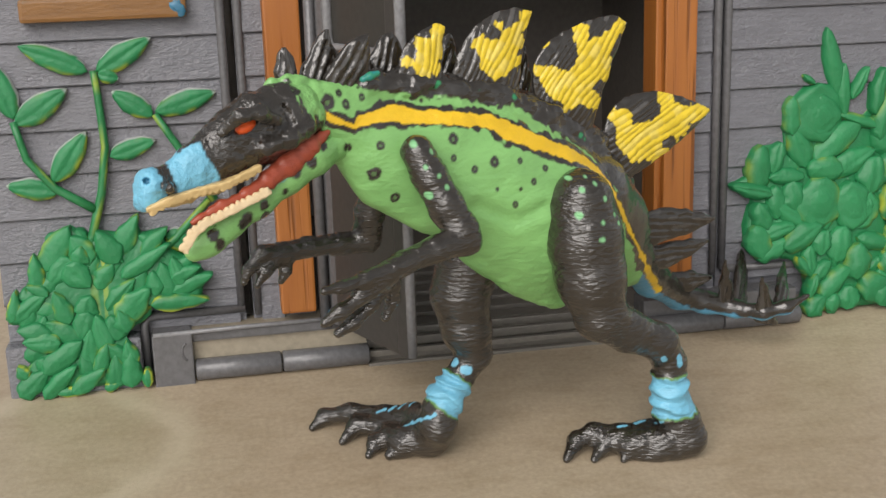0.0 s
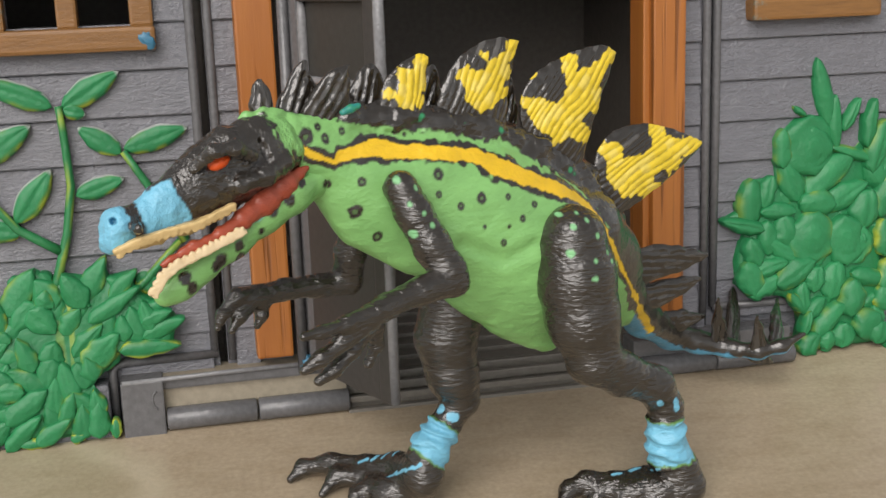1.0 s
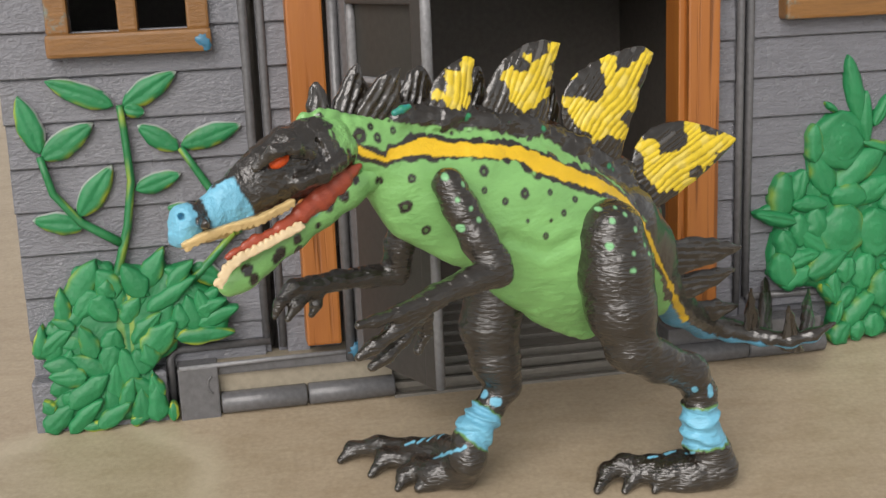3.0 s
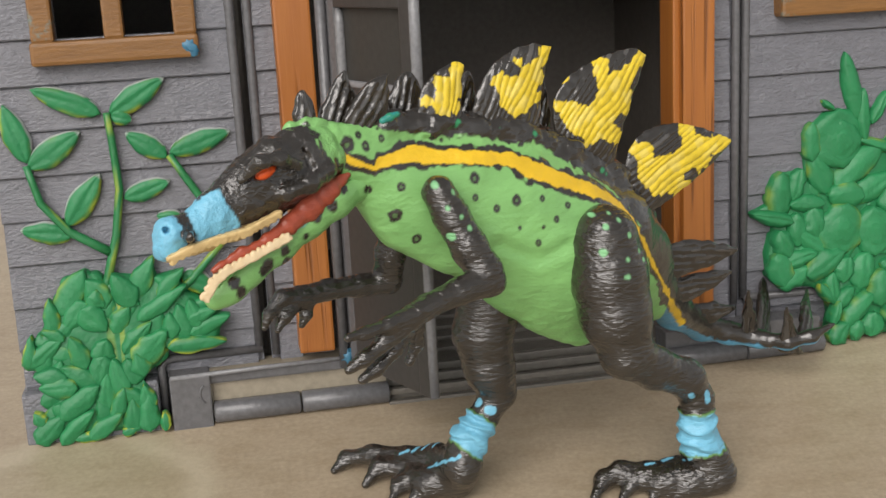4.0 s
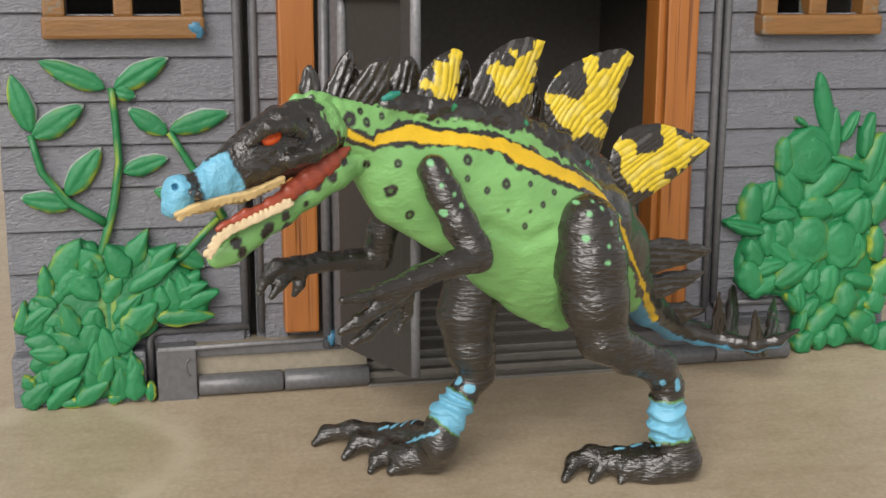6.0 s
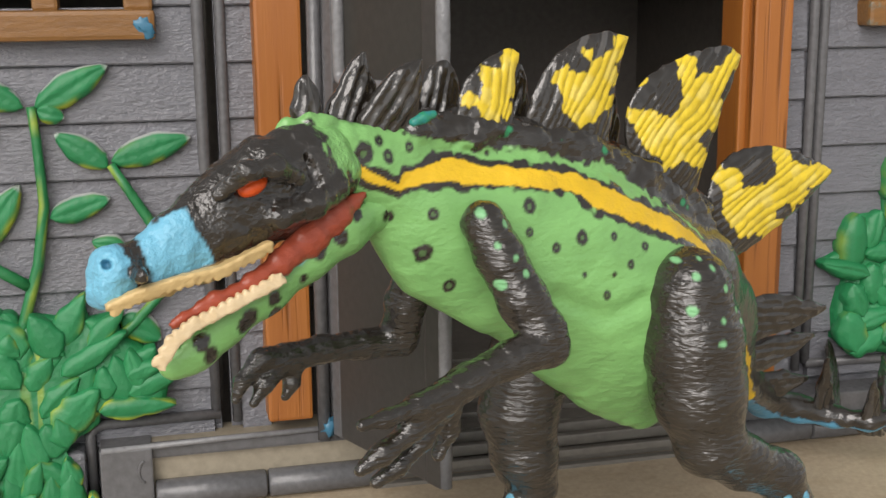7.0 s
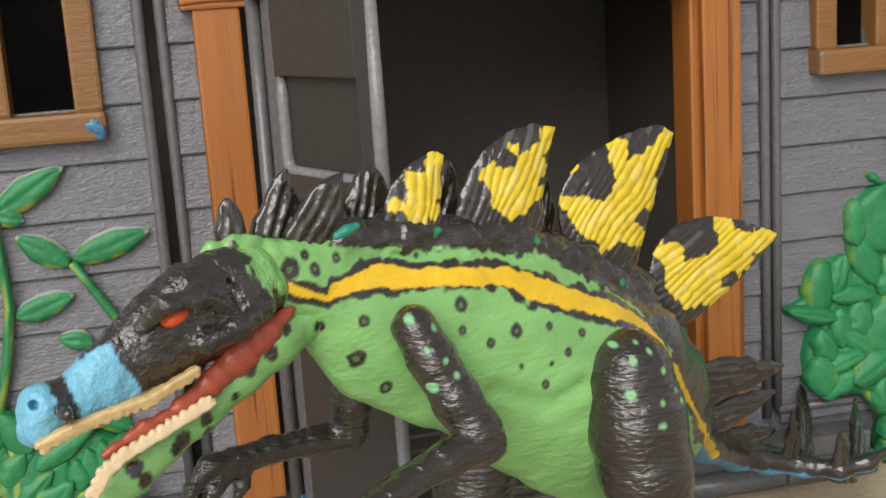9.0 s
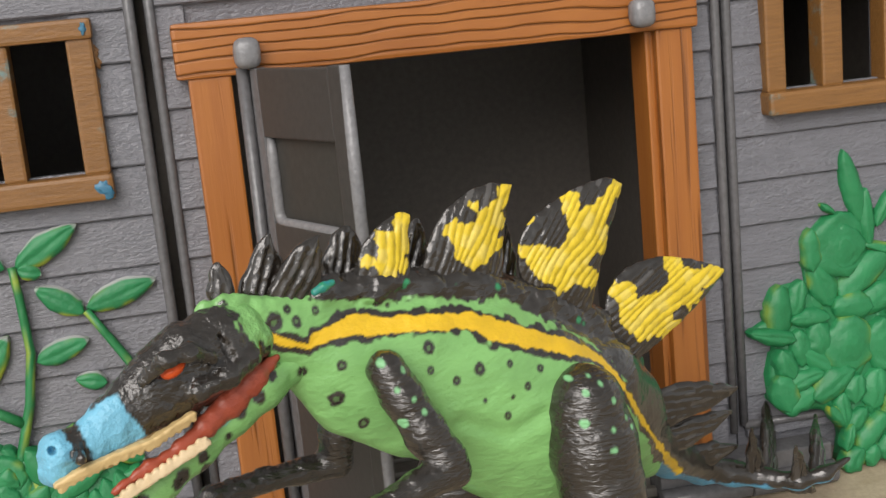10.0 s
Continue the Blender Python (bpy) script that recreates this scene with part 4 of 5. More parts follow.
def torso_paint(p):
    colours = coat(p, GREEN)
    colours = dots(p, [(x, y, z, r * 1.2) for x, y, z, r in BODY_DOTS], colours, BLACK, 3, True)
    top = above_line(p, RIDGE) + ragged(p, 3.4, 7) * 3.4 + ragged(p, 2.2, 17) * 1.0
    colours = brush(colours, top * 1.5 + 0.5, BLACK)
    edge = line_gap(p, STRIPE) + ragged(p, 3.6, 5) * 2.4
    colours = brush(colours, (1.5 - edge) * 2 + 0.5, BLACK)
    inner = line_gap(p, STRIPE) + ragged(p, 3.2, 6) * 1.2
    colours = brush(colours, -inner * 3 + 0.5, YELLOW)
    return dots(p, RIDGE_DABS, colours, (0.03, 0.24, 0.10, 0.35), 90)


RIDGE_DABS = flip([(-44.2, 6.0, 142.6, 1.0), (-43.3, 6.0, 143.2, 0.8), (-12.6, 6.0, 135.4, 1.2), (18.2, 7.0, 117.9, 1.3), (20.0, 7.0, 116.4, 1.1), (-27.3, 6.0, 139.2, 0.6)])
BELLY_CREASE = [(-34.4, 0.0, 100.0, 0.2), (-19.1, 0.0, 91.7, 0.2), (-7.0, 0.0, 96.2, 0.2)]
TORSO = [(-92.9, 4.0, 140.0, 6.5), (-83.5, 3.0, 135.2, 8.9), (-73.4, 1.0, 130.0, 11.4), (-60.2, 0.0, 121.1, 18.5), (-42.2, 0.0, 115.4, 23.0), (-23.5, -0.0, 106.4, 26.9), (-7.6, 0.0, 96.1, 29.2), (5.1, 0.0, 86.7, 28.9)]
RUMP = [(5.1, 0.0, 90.0, 27.3), (23.7, -2.0, 89.4, 20.6), (39.0, -6.0, 77.2, 17.1), (53.6, -12.0, 61.8, 13.8)]
PUBIS = [(-11.6, 0.0, 85.7, 18.3), (-1.6, 0.0, 73.0, 14.4), (7.5, -0.0, 61.3, 9.8), (11.4, 0.0, 54.4, 4.9)]
SPINE = [(-79.4, 2.0, 143.8, 3.5), (-71.0, 2.0, 143.8, 4.7), (-53.6, 2.0, 142.7, 5.4), (-35.5, 2.0, 139.9, 5.9), (-16.1, 1.0, 134.4, 6.5), (4.2, 0.0, 125.3, 6.7), (27.1, -3.0, 112.3, 6.9), (43.8, -7.0, 92.8, 6.7)]
CREST = [(-105.3, 6.0, 147.2, 2.6), (-97.4, 6.0, 146.1, 4.0), (-87.1, 5.0, 142.5, 4.6), (-76.4, 4.0, 139.1, 5.1), (-68.0, 4.0, 136.7, 4.7)]
CHEST = [(-68.9, 2.0, 120.3, 7.1), (-60.5, 2.0, 110.7, 9.2), (-49.6, 4.0, 97.8, 6.9)]
TAIL = [(41.3, -8.0, 76.5, 13.9), (59.4, -18.0, 59.6, 9.7), (83.7, -34.0, 41.2, 8.0), (107.7, -44.0, 26.9, 6.5), (120.5, -39.0, 22.0, 4.9), (131.7, -32.0, 18.8, 3.8), (140.0, -22.0, 18.3, 3.3), (149.2, -17.0, 20.2, 2.7), (159.1, -13.0, 25.2, 1.1)]
TORSO, RUMP, PUBIS, SPINE, CREST, CHEST, TAIL, STRIPE, RIDGE, BODY_DOTS = map(flip, (TORSO, RUMP, PUBIS, SPINE, CREST, CHEST, TAIL, STRIPE, RIDGE, BODY_DOTS))


def torso_field(p):
    d = chain(p, TORSO, 6, 0.62)
    d = blend(d, chain(p, RUMP, 6, 0.72), 6)
    d = blend(d, chain(p, PUBIS, 5, 0.5), 6)
    d = blend(d, chain(p, CHEST, 5, 0.6), 6)
    d = blend(d, chain(p, SPINE, 4, 0.95) + 2.6 * (lattice_noise(p, 5.0, 44) - 0.5) + 1.0 * (lattice_noise(p, 2.2, 45) - 0.5), 3)
    d = blend(d, chain(p, CREST, 3, 0.6) + 1.2 * (lattice_noise(p, 2.5, 46) - 0.5), 2)
    crease = np.clip(line_gap(p, BELLY_CREASE), 0, None)
    d = d + 0.9 * np.exp(-(crease / 2.2) ** 2) - 0.5 * np.exp(-((crease - 4.5) / 2.5) ** 2)
    wrinkle = lattice_noise(p * np.array((0.45, 0.45, 1.0)), 1.6, 4) - 0.5
    d = d + 0.5 * (lattice_noise(p, 6.0, 2) - 0.5) + 0.32 * wrinkle
    return d


skin_mesh("torso", torso_field, (-125, -40, 10), (55, 40, 172), 0.54, torso_paint, MAT_SKIN, dinosaur, "bright green body with black-edged yellow stripe")


def tail_paint(p):
    colours = coat(p, BLACK)
    axis_z = np.interp(p[:, 0], [t[0] for t in TAIL], [t[2] - 0.62 * t[3] for t in TAIL])
    under = axis_z - p[:, 2] + ragged(p, 3.0, 2) * 1.5
    colours = brush(colours, under * 1.5, SHADE_BLUE)
    edge = line_gap(p, STRIPE) + ragged(p, 2.5, 5)
    return brush(colours, -edge * 3 + 0.5, YELLOW)


skin_mesh("tail", lambda p: chain(p, TAIL, 4) + 0.4 * (lattice_noise(p, 2.0, 4) - 0.5), (15, -25, -12), (175, 105, 100), 0.8, tail_paint, MAT_SKIN, dinosaur, "black tapering tail with a blue underside")

# head and jaws
SKULL = flip([(-148.2, 14.8, 120.7, 4.5), (-143.0, 14.0, 121.6, 4.9), (-135.1, 13.0, 124.8, 6.6), (-124.0, 11.5, 129.8, 9.2), (-113.3, 9.1, 133.9, 11.2), (-102.5, 7.0, 136.2, 10.6), (-94.0, 6.0, 136.6, 7.6)])
SNOUT_TOP = flip([(-136.1, 14.1, 128.3, 2.9), (-124.2, 13.5, 135.6, 3.3), (-114.8, 12.2, 141.0, 3.7), (-104.7, 9.0, 143.7, 3.7), (-96.0, 7.0, 143.8, 3.8)])
UPPER_LIP = flip([(-149.1, 14.9, 116.6, 2.9), (-140.5, 13.6, 117.9, 3.6), (-128.7, 12.0, 120.2, 4.0), (-116.5, 10.4, 122.5, 3.7)])
BROW = flip([(-128.1, 19.7, 136.2, 1.6), (-122.7, 23.8, 141.5, 2.1), (-115.9, 22.8, 141.6, 2.3), (-109.4, 20.0, 137.9, 2.2)])
CHEEK = flip([(-113.3, 18.5, 129.1, 2.9), (-104.8, 17.0, 131.6, 3.3), (-96.5, 14.0, 134.0, 3.0)])
EYE = flip([(-119.6, 21.4, 137.3, 3.2)])[0]
FOLD = flip([(-121.2, 18.8, 140.2, 1.8), (-126.3, 19.0, 137.2, 1.8), (-133.0, 18.5, 134.3, 1.6), (-137.8, 17.7, 132.2, 1.3)])
FOLDS = [flip(c) for c in ([(-145.3, 18.3, 127.9, 1.4), (-144.2, 19.0, 123.3, 1.4), (-143.1, 18.8, 118.3, 1.3)], [(-110.5, 18.3, 139.6, 1.3), (-112.0, 20.3, 134.6, 1.3), (-116.5, 20.0, 131.5, 1.1)], [(-127.1, 21.0, 131.5, 1.3), (-121.3, 19.6, 128.3, 1.3), (-117.2, 18.1, 125.8, 1.1)], [(-105.3, 15.0, 141.5, 1.5), (-102.5, 17.0, 136.9, 1.5), (-103.8, 17.0, 131.5, 1.3)])]
NOSTRIL_BORE = flip([(-153.9, 24.3, 125.2, 1.6), (-151.4, 15.8, 123.1, 1.1)])
NOSE = flip([(-150.0, 16.9, 122.0, 5.1), (-151.2, 16.1, 117.2, 4.6)])
NOSTRIL = flip([(-153.7, 25.2, 124.8, 1.0)])[0]
PIT = flip([(-146.6, 24.1, 121.4, 2.1)])[0]


def skull_field(p):
    d = chain(p, SKULL, 4, 0.80)
    d = blend(d, chain(p, SNOUT_TOP, 4, 0.8), 4)
    d = blend(d, chain(p, UPPER_LIP, 3, 0.9), 3)
    for x, y, z, r in NOSE:
        d = blend(d, ball(p, x, y + 2, z, r, r * 1.1, r), 2)
    for sign in (1, -1):
        mirror = lambda rows: [(x, y if sign > 0 else -2 * 7.5 - y, z, r) for x, y, z, r in rows]  # noqa: E731
        if sign > 0:
            d = blend(d, chain(p, BROW, 2), 2.0)
        d = blend(d, chain(p, mirror(CHEEK), 2), 2.5)
        (ex, ey, ez, er), (nx, ny, nz, nr) = mirror([EYE])[0], mirror([NOSTRIL])[0]
        d = np.maximum(d, -ball(p, ex, ey - sign * 1.0, ez, er * 1.15, 3.4, er * 0.8))
        d = np.maximum(d, -ball(p, nx, ny, nz, nr, 2.6, nr * 1.2))
    for rows in (FOLD, NOSTRIL_BORE, *FOLDS):
        d = np.maximum(d, -(chain(p, rows, 1.0) + 0.3))
    px, py, pz, pr = PIT
    d = blend(d, ball(p, px, py + 2.0, pz, pr * 0.8, 2.8, pr), 0.6)
    return d + 0.9 * (lattice_noise(p, 3.2, 12) - 0.5) + 0.6 * (lattice_noise(p, 1.6, 14) - 0.5)


def skull_paint(p):
    colours = coat(p, BLACK)
    lip = above_line(p, sorted(LIP_LINE))
    rag = ragged(p, 2.0, 21)
    band_l, band_r = (above_side(p, BAND_LEFT), above_side(p, BAND_RIGHT))
    blue = np.minimum(np.minimum(band_l, -band_r), np.interp(p[:, 0], [t[0] for t in BAND_TOP], [t[2] for t in BAND_TOP]) - p[:, 2])
    colours = brush(colours, (blue + rag * 1.2) * 2 + 0.5, BLUE)
    tip = -above_side(p, NOSE_LINE) + rag * 1.2
    colours = brush(colours, tip * 2 + 0.5, BLUE)
    nape = p[:, 0] - (NAPE[0][0] + (NAPE[0][2] - p[:, 2]) * 0.9) + ragged(p, 3.5, 23) * 7
    colours = brush(colours, nape * 1.2, GREEN)
    colours = brush(colours, (PIT[3] * 1.15 - np.hypot(p[:, 0] - PIT[0], p[:, 2] - PIT[2]) + rag) * 2, BLACK)
    return brush(colours, (-lip + 0.1 * rag) * 2 + 0.3, CREAM)


LIP_LINE = flip([(-155.5, 22.2, 112.6, 0.0), (-151.5, 22.2, 114.0, 0.0), (-146.3, 21.2, 117.0, 0.0), (-136.8, 19.8, 119.4, 0.0), (-127.1, 18.5, 121.0, 0.0), (-116.7, 16.1, 122.7, 0.0), (-112.9, 15.5, 118.4, 0.0), (-85.7, 12.0, 112.5, 0.0)])
NOSE_LINE = flip([(-148.4, 20.6, 127.2, 0.0), (-146.1, 20.2, 117.3, 0.0)])
BAND_LEFT = flip([(-145.4, 20.2, 129.4, 0.0), (-142.7, 19.7, 118.4, 0.0)])
BAND_RIGHT = flip([(-133.9, 19.5, 132.1, 0.0), (-128.1, 18.6, 119.9, 0.0)])
BAND_TOP = flip([(-146.7, 19.5, 128.2, 0.0), (-139.0, 18.4, 131.4, 0.0), (-134.7, 17.8, 133.1, 0.0), (-129.3, 17.0, 133.3, 0.0)])
NAPE = flip([(-100.7, 8.0, 144.9, 0.0)])


def above_side(p, rows):
    """How far points lie tailwards of a slanting line on the flank."""
    (x0, _, z0, _), (x1, _, z1, _) = rows
    return p[:, 0] - (x0 + (x1 - x0) * (p[:, 2] - z0) / (z1 - z0))


skin_mesh("head", skull_field, (-178, -44, 72), (-70, 30, 172), 0.6, skull_paint, MAT_HEAD, dinosaur, "black head with sky-blue snout bands")
bm = bmesh.new()
bmesh.ops.create_uvsphere(bm, u_segments=20, v_segments=14, radius=1.0)
layer = bm.verts.layers.float_color.new("paint")
for v in bm.verts:
    v.co = Vector((EYE[0] + v.co.x * EYE[3] * 1.05, EYE[1] + 2.3 + v.co.y * 2.6, EYE[2] + v.co.z * EYE[3] * 0.70 + v.co.x * 1.0)) / 1000
    v[layer] = ORANGE
part("eye", bm, MAT_SKIN, dinosaur, "orange painted eye", smooth=True)

JAW = flip([(-68.6, -4.0, 123.0, 6.5), (-80.9, 2.0, 126.8, 6.0), (-92.2, 7.0, 122.6, 5.8), (-102.1, 8.0, 117.4, 5.3), (-114.3, 10.0, 110.9, 5.1), (-126.0, 11.5, 104.8, 4.8), (-132.8, 12.5, 100.6, 4.6), (-137.4, 13.0, 98.2, 3.6)])
JAW_TOP = flip([(-143.1, 16.7, 102.8, 0.0), (-136.2, 15.8, 107.1, 0.0), (-126.6, 14.5, 110.3, 0.0), (-114.1, 12.8, 114.7, 0.0), (-105.7, 12.0, 118.4, 0.0), (-97.3, 12.0, 123.9, 0.0), (-89.4, 11.0, 130.1, 0.0), (-73.8, 8.0, 143.5, 0.0)])
JAW_DOTS = flip([(-90.5, 11.3, 127.0, 1.7), (-95.2, 12.5, 121.8, 1.9), (-101.1, 13.1, 119.0, 1.7), (-105.4, 12.9, 113.3, 1.1), (-113.7, 15.1, 110.2, 1.7), (-112.9, 13.2, 106.3, 1.7), (-119.7, 14.9, 106.5, 2.2), (-121.6, 15.4, 105.0, 1.9), (-132.0, 16.7, 103.4, 2.0), (-130.1, 15.9, 99.9, 2.0), (-80.6, 9.6, 124.7, 1.5), (-81.2, 2.7, 118.3, 1.0)])


def jaw_field(p):
    d = chain(p, JAW, 4, 0.85)
    top = above_line(p, JAW_TOP)
    d = np.maximum(d, top * 0.75)
    trough = chain(p, [(x, y, z + 3.5, r * 0.62) for x, y, z, r in JAW[1:]], 3, 0.85)
    d = np.maximum(d, -trough)
    return d + 0.3 * (lattice_noise(p, 2.0, 31) - 0.5)


def jaw_paint(p):
    colours = coat(p, GREEN)
    colours = dots(p, JAW_DOTS, colours, BLACK, 40)
    top = above_line(p, JAW_TOP)
    colours = brush(colours, (top + 1.7 + ragged(p, 2.0, 33)) * 1.6, (0.22, 0.55, 0.52, 0.42))
    inner = np.abs(p[:, 1] - np.interp(p[:, 0], [t[0] for t in JAW[::-1]], [t[1] for t in JAW[::-1]])) < 0.62 * np.interp(p[:, 0], [t[0] for t in JAW[::-1]], [t[3] * 0.85 for t in JAW[::-1]])
    colours = brush(colours, (inner & (top > -3.5)).astype(float), RED)
    return colours


skin_mesh("lower_jaw", jaw_field, (-160, -36, 55), (-55, 26, 145), 0.7, jaw_paint, MAT_SKIN, dinosaur, "green lower jaw with black dabs")


def teeth(name, rows, label, way, colour):
    """A thin gum strip along a line, its free edge cut into small blunt teeth; way -1 points down."""
    pts = np.array([r[:3] for r in rows], float)

    def field(p):
        best, along, off, side, run = np.full(len(p), 1e9), np.zeros(len(p)), np.zeros(len(p)), np.zeros(len(p)), 0.0
        for a, b in zip(pts, pts[1:]):
            d = np.array((b[0] - a[0], b[2] - a[2]))
            length = np.linalg.norm(d)
            q = np.stack((p[:, 0] - a[0], p[:, 2] - a[2]), 1)
            s = np.clip(q @ d / length ** 2, 0, 1)
            gap = np.linalg.norm(q - s[:, None] * d, axis=1)
            near = gap < best
            best = np.where(near, gap, best)
            along = np.where(near, run + s * length, along)
            off = np.where(near, (q[:, 1] * d[0] - q[:, 0] * d[1]) / length, off)
            side = np.where(near, p[:, 1] - (a[1] + s * (b[1] - a[1])), side)
            run += length
        ends = np.maximum(best - np.abs(off) - 0.5, 0)
        reach = off * way
        wobble = along + 1.2 * (lattice_noise(p, 6.0, 73) - 0.5)
        tip = 0.6 + 0.9 * np.abs(np.cos(np.pi * wobble / 2.3)) ** 0.7
        thick = 1.15 - 0.30 * np.clip(reach, -1, 2.2)
        body = np.maximum(np.maximum(np.abs(side) - thick, reach - tip), -reach - 1.7)
        return (body + ends) * 0.8 + 0.3 * (lattice_noise(p, 1.5, 71) - 0.5)

    skin_mesh(name, field, pts.min(0) - 6, pts.max(0) + 6, 0.45, lambda p: brush(coat(p, colour), ragged(p, 1.5, 3) * 0.6, (0.5, 0.34, 0.14, 0.45)), MAT_SKIN, dinosaur, label)


UPPER_TEETH = flip([(-151.5, 20.2, 114.8, 0.0), (-146.5, 21.2, 116.8, 0.0), (-137.2, 20.8, 118.4, 0.0), (-127.6, 19.5, 119.1, 0.0), (-116.4, 18.0, 122.6, 0.0)])
LOWER_TEETH = flip([(-142.6, 19.5, 101.5, 0.0), (-140.2, 21.1, 106.2, 0.0), (-135.2, 20.4, 109.0, 0.0), (-126.2, 19.2, 111.5, 0.0), (-113.9, 17.5, 115.5, 0.0)])
teeth("upper_teeth", UPPER_TEETH, "row of small cream upper teeth", -1, CREAM)
teeth("lower_teeth", LOWER_TEETH, "row of small pale lower teeth", 1, (0.66, 0.52, 0.32, 0.45))
GUMS = flip([(-138.1, 18.0, 108.9, 1.5), (-129.4, 17.7, 112.4, 1.5), (-119.2, 16.4, 115.3, 1.7), (-111.5, 14.4, 118.4, 2.6), (-103.4, 12.0, 122.3, 3.8), (-95.7, 11.0, 126.6, 3.2), (-87.9, 9.0, 130.4, 1.5)])
skin_mesh("mouth_lining", lambda p: chain(p, GUMS, 3, 0.7) + 0.22 * np.cos((p[:, 0] + 0.6 * p[:, 2]) * 1.3), (-150, -34, 60), (-68, 22, 140), 0.8,
          lambda p: brush(coat(p, RED), ragged(p, 3.0, 8), (0.36, 0.07, 0.035, 0.35)), MAT_SKIN, dinosaur, "brick-red mouth lining")


# limbs
def run_along(p, rows):
    """How far along a limb's axis each point lies, in millimetres."""
    best, out, run = np.full(len(p), 1e9), np.zeros(len(p)), 0.0
    for a, b in zip(rows, rows[1:]):
        a, d = np.array(a[:3]), np.array(b[:3]) - np.array(a[:3])
        length = np.linalg.norm(d)
        s = (p - a) @ d / length ** 2
        gap = np.linalg.norm(p - a - np.clip(s, 0, 1)[:, None] * d, axis=1)
        out = np.where(gap < best, run + np.clip(s, -0.5, 1.5) * length, out)
        best = np.minimum(best, gap)
        run += length
    return out


def limb(name, chains, k, extent, label, spots=(), cuff=None, marks=(), wrinkle=0.32):
    def field(p):
        out, run = None, None
        for rows in chains:
            d = chain(p, rows, k)
            along = run_along(p, rows)
            run = along if run is None else np.where(d < out, along, run)
            out = d if out is None else blend(out, d, k * 0.8)
        fold = np.stack((run, p[:, 1] * 0.55 + p[:, 0] * 0.3, p[:, 2] * 0.3 - p[:, 0] * 0.3), 1)
        crumple = lattice_noise(fold, 1.5, 6) - 0.5 + 0.5 * (lattice_noise(p, 1.6, 16) - 0.5)
        d = out + wrinkle * crumple + 0.4 * (lattice_noise(p, 4.5, 26) - 0.5)
        if cuff is not None:
            (x0, y0, z0, r0), (x1, y1, z1, r1) = cuff
            s = ((p - np.array((x0, y0, z0))) @ np.array((x1 - x0, y1 - y0, z1 - z0))) / ((x1 - x0) ** 2 + (y1 - y0) ** 2 + (z1 - z0) ** 2)
            wrap = chain(p, cuff, 1.0) + 1.0 * np.cos(s * 2 * np.pi * 1.6 + 9 * (lattice_noise(p, 9.0, 5) - 0.5)) + 0.4 * (lattice_noise(p, 2.6, 15) - 0.5)
            d = blend(d, wrap, 1.0)
        return d

    def paint(p):
        colours = dots(p, spots, coat(p, BLACK), MINT, 50)
        for mark in marks:
            d = chain(p, mark, 0.3) + ragged(p, 1.2, 61) * 0.35
            colours = brush(colours, -d * 3 + 0.5, BLUE)
        if cuff is not None:
            (x0, y0, z0, r0), (x1, y1, z1, r1) = cuff
            d = np.array((x1 - x0, y1 - y0, z1 - z0))
            s = ((p - np.array((x0, y0, z0))) @ d) / (d @ d)
            off = np.linalg.norm(p - (np.array((x0, y0, z0)) + np.clip(s, 0, 1)[:, None] * d), axis=1)
            band = np.minimum(np.minimum(s + 0.28, 1.28 - s) * np.linalg.norm(d), r0 * 1.5 - off) + ragged(p, 2.0, 62) * 1.2
            colours = brush(colours, (band + 0.8) * 2, (0.10, 0.22, 0.05, 0.4))
            colours = brush(colours, band * 2, BLUE)
        return colours

    return skin_mesh(name, field, *extent, 0.55, paint, MAT_LIMB, dinosaur, label)


def bounds(chains, pad=4):
    rows = np.array([r[:3] for c in chains for r in c])
    radius = max(r[3] for c in chains for r in c)
    low, high = rows.min(0) - radius - pad, rows.max(0) + radius + pad
    return tuple(low), tuple(high)


near_arm = [flip(c) for c in (
    [(-58.2, 17.0, 122.1, 5.8), (-55.3, 20.0, 113.9, 6.2), (-51.2, 24.0, 103.2, 6.4), (-46.9, 27.0, 94.1, 6.1), (-45.4, 28.0, 90.5, 5.1)],
    [(-46.7, 28.0, 91.5, 5.5), (-59.4, 30.0, 90.2, 4.6), (-73.4, 32.0, 87.8, 4.0), (-80.3, 33.0, 85.6, 3.7)],
    [(-76.5, 34.0, 87.6, 3.7), (-88.9, 36.0, 85.8, 2.8), (-97.9, 38.0, 85.5, 2.0), (-104.4, 39.0, 85.4, 1.4)],
    [(-79.8, 34.0, 85.0, 3.7), (-90.2, 36.0, 80.7, 2.8), (-98.5, 37.0, 76.8, 2.4), (-104.0, 37.0, 74.2, 1.6)],
    [(-79.0, 31.0, 82.2, 3.4), (-85.5, 32.0, 75.7, 2.6), (-91.9, 32.0, 70.6, 2.2), (-97.2, 32.0, 68.1, 1.7)],
    [(-75.2, 29.0, 81.1, 2.7), (-74.5, 27.0, 74.5, 2.1), (-77.2, 26.0, 68.3, 1.7)],
)]
ARM_SPOTS = flip([(-61.3, 20.6, 125.4, 1.1), (-55.5, 22.7, 122.6, 0.8), (-59.1, 24.6, 117.7, 0.7), (-55.2, 26.8, 114.6, 0.7), (-52.8, 28.0, 110.6, 0.9), (-58.7, 25.2, 108.0, 1.3)])
limb("near_arm", near_arm, 2.0, bounds(near_arm), "black painted arm with green dots and clawed fingers", ARM_SPOTS)
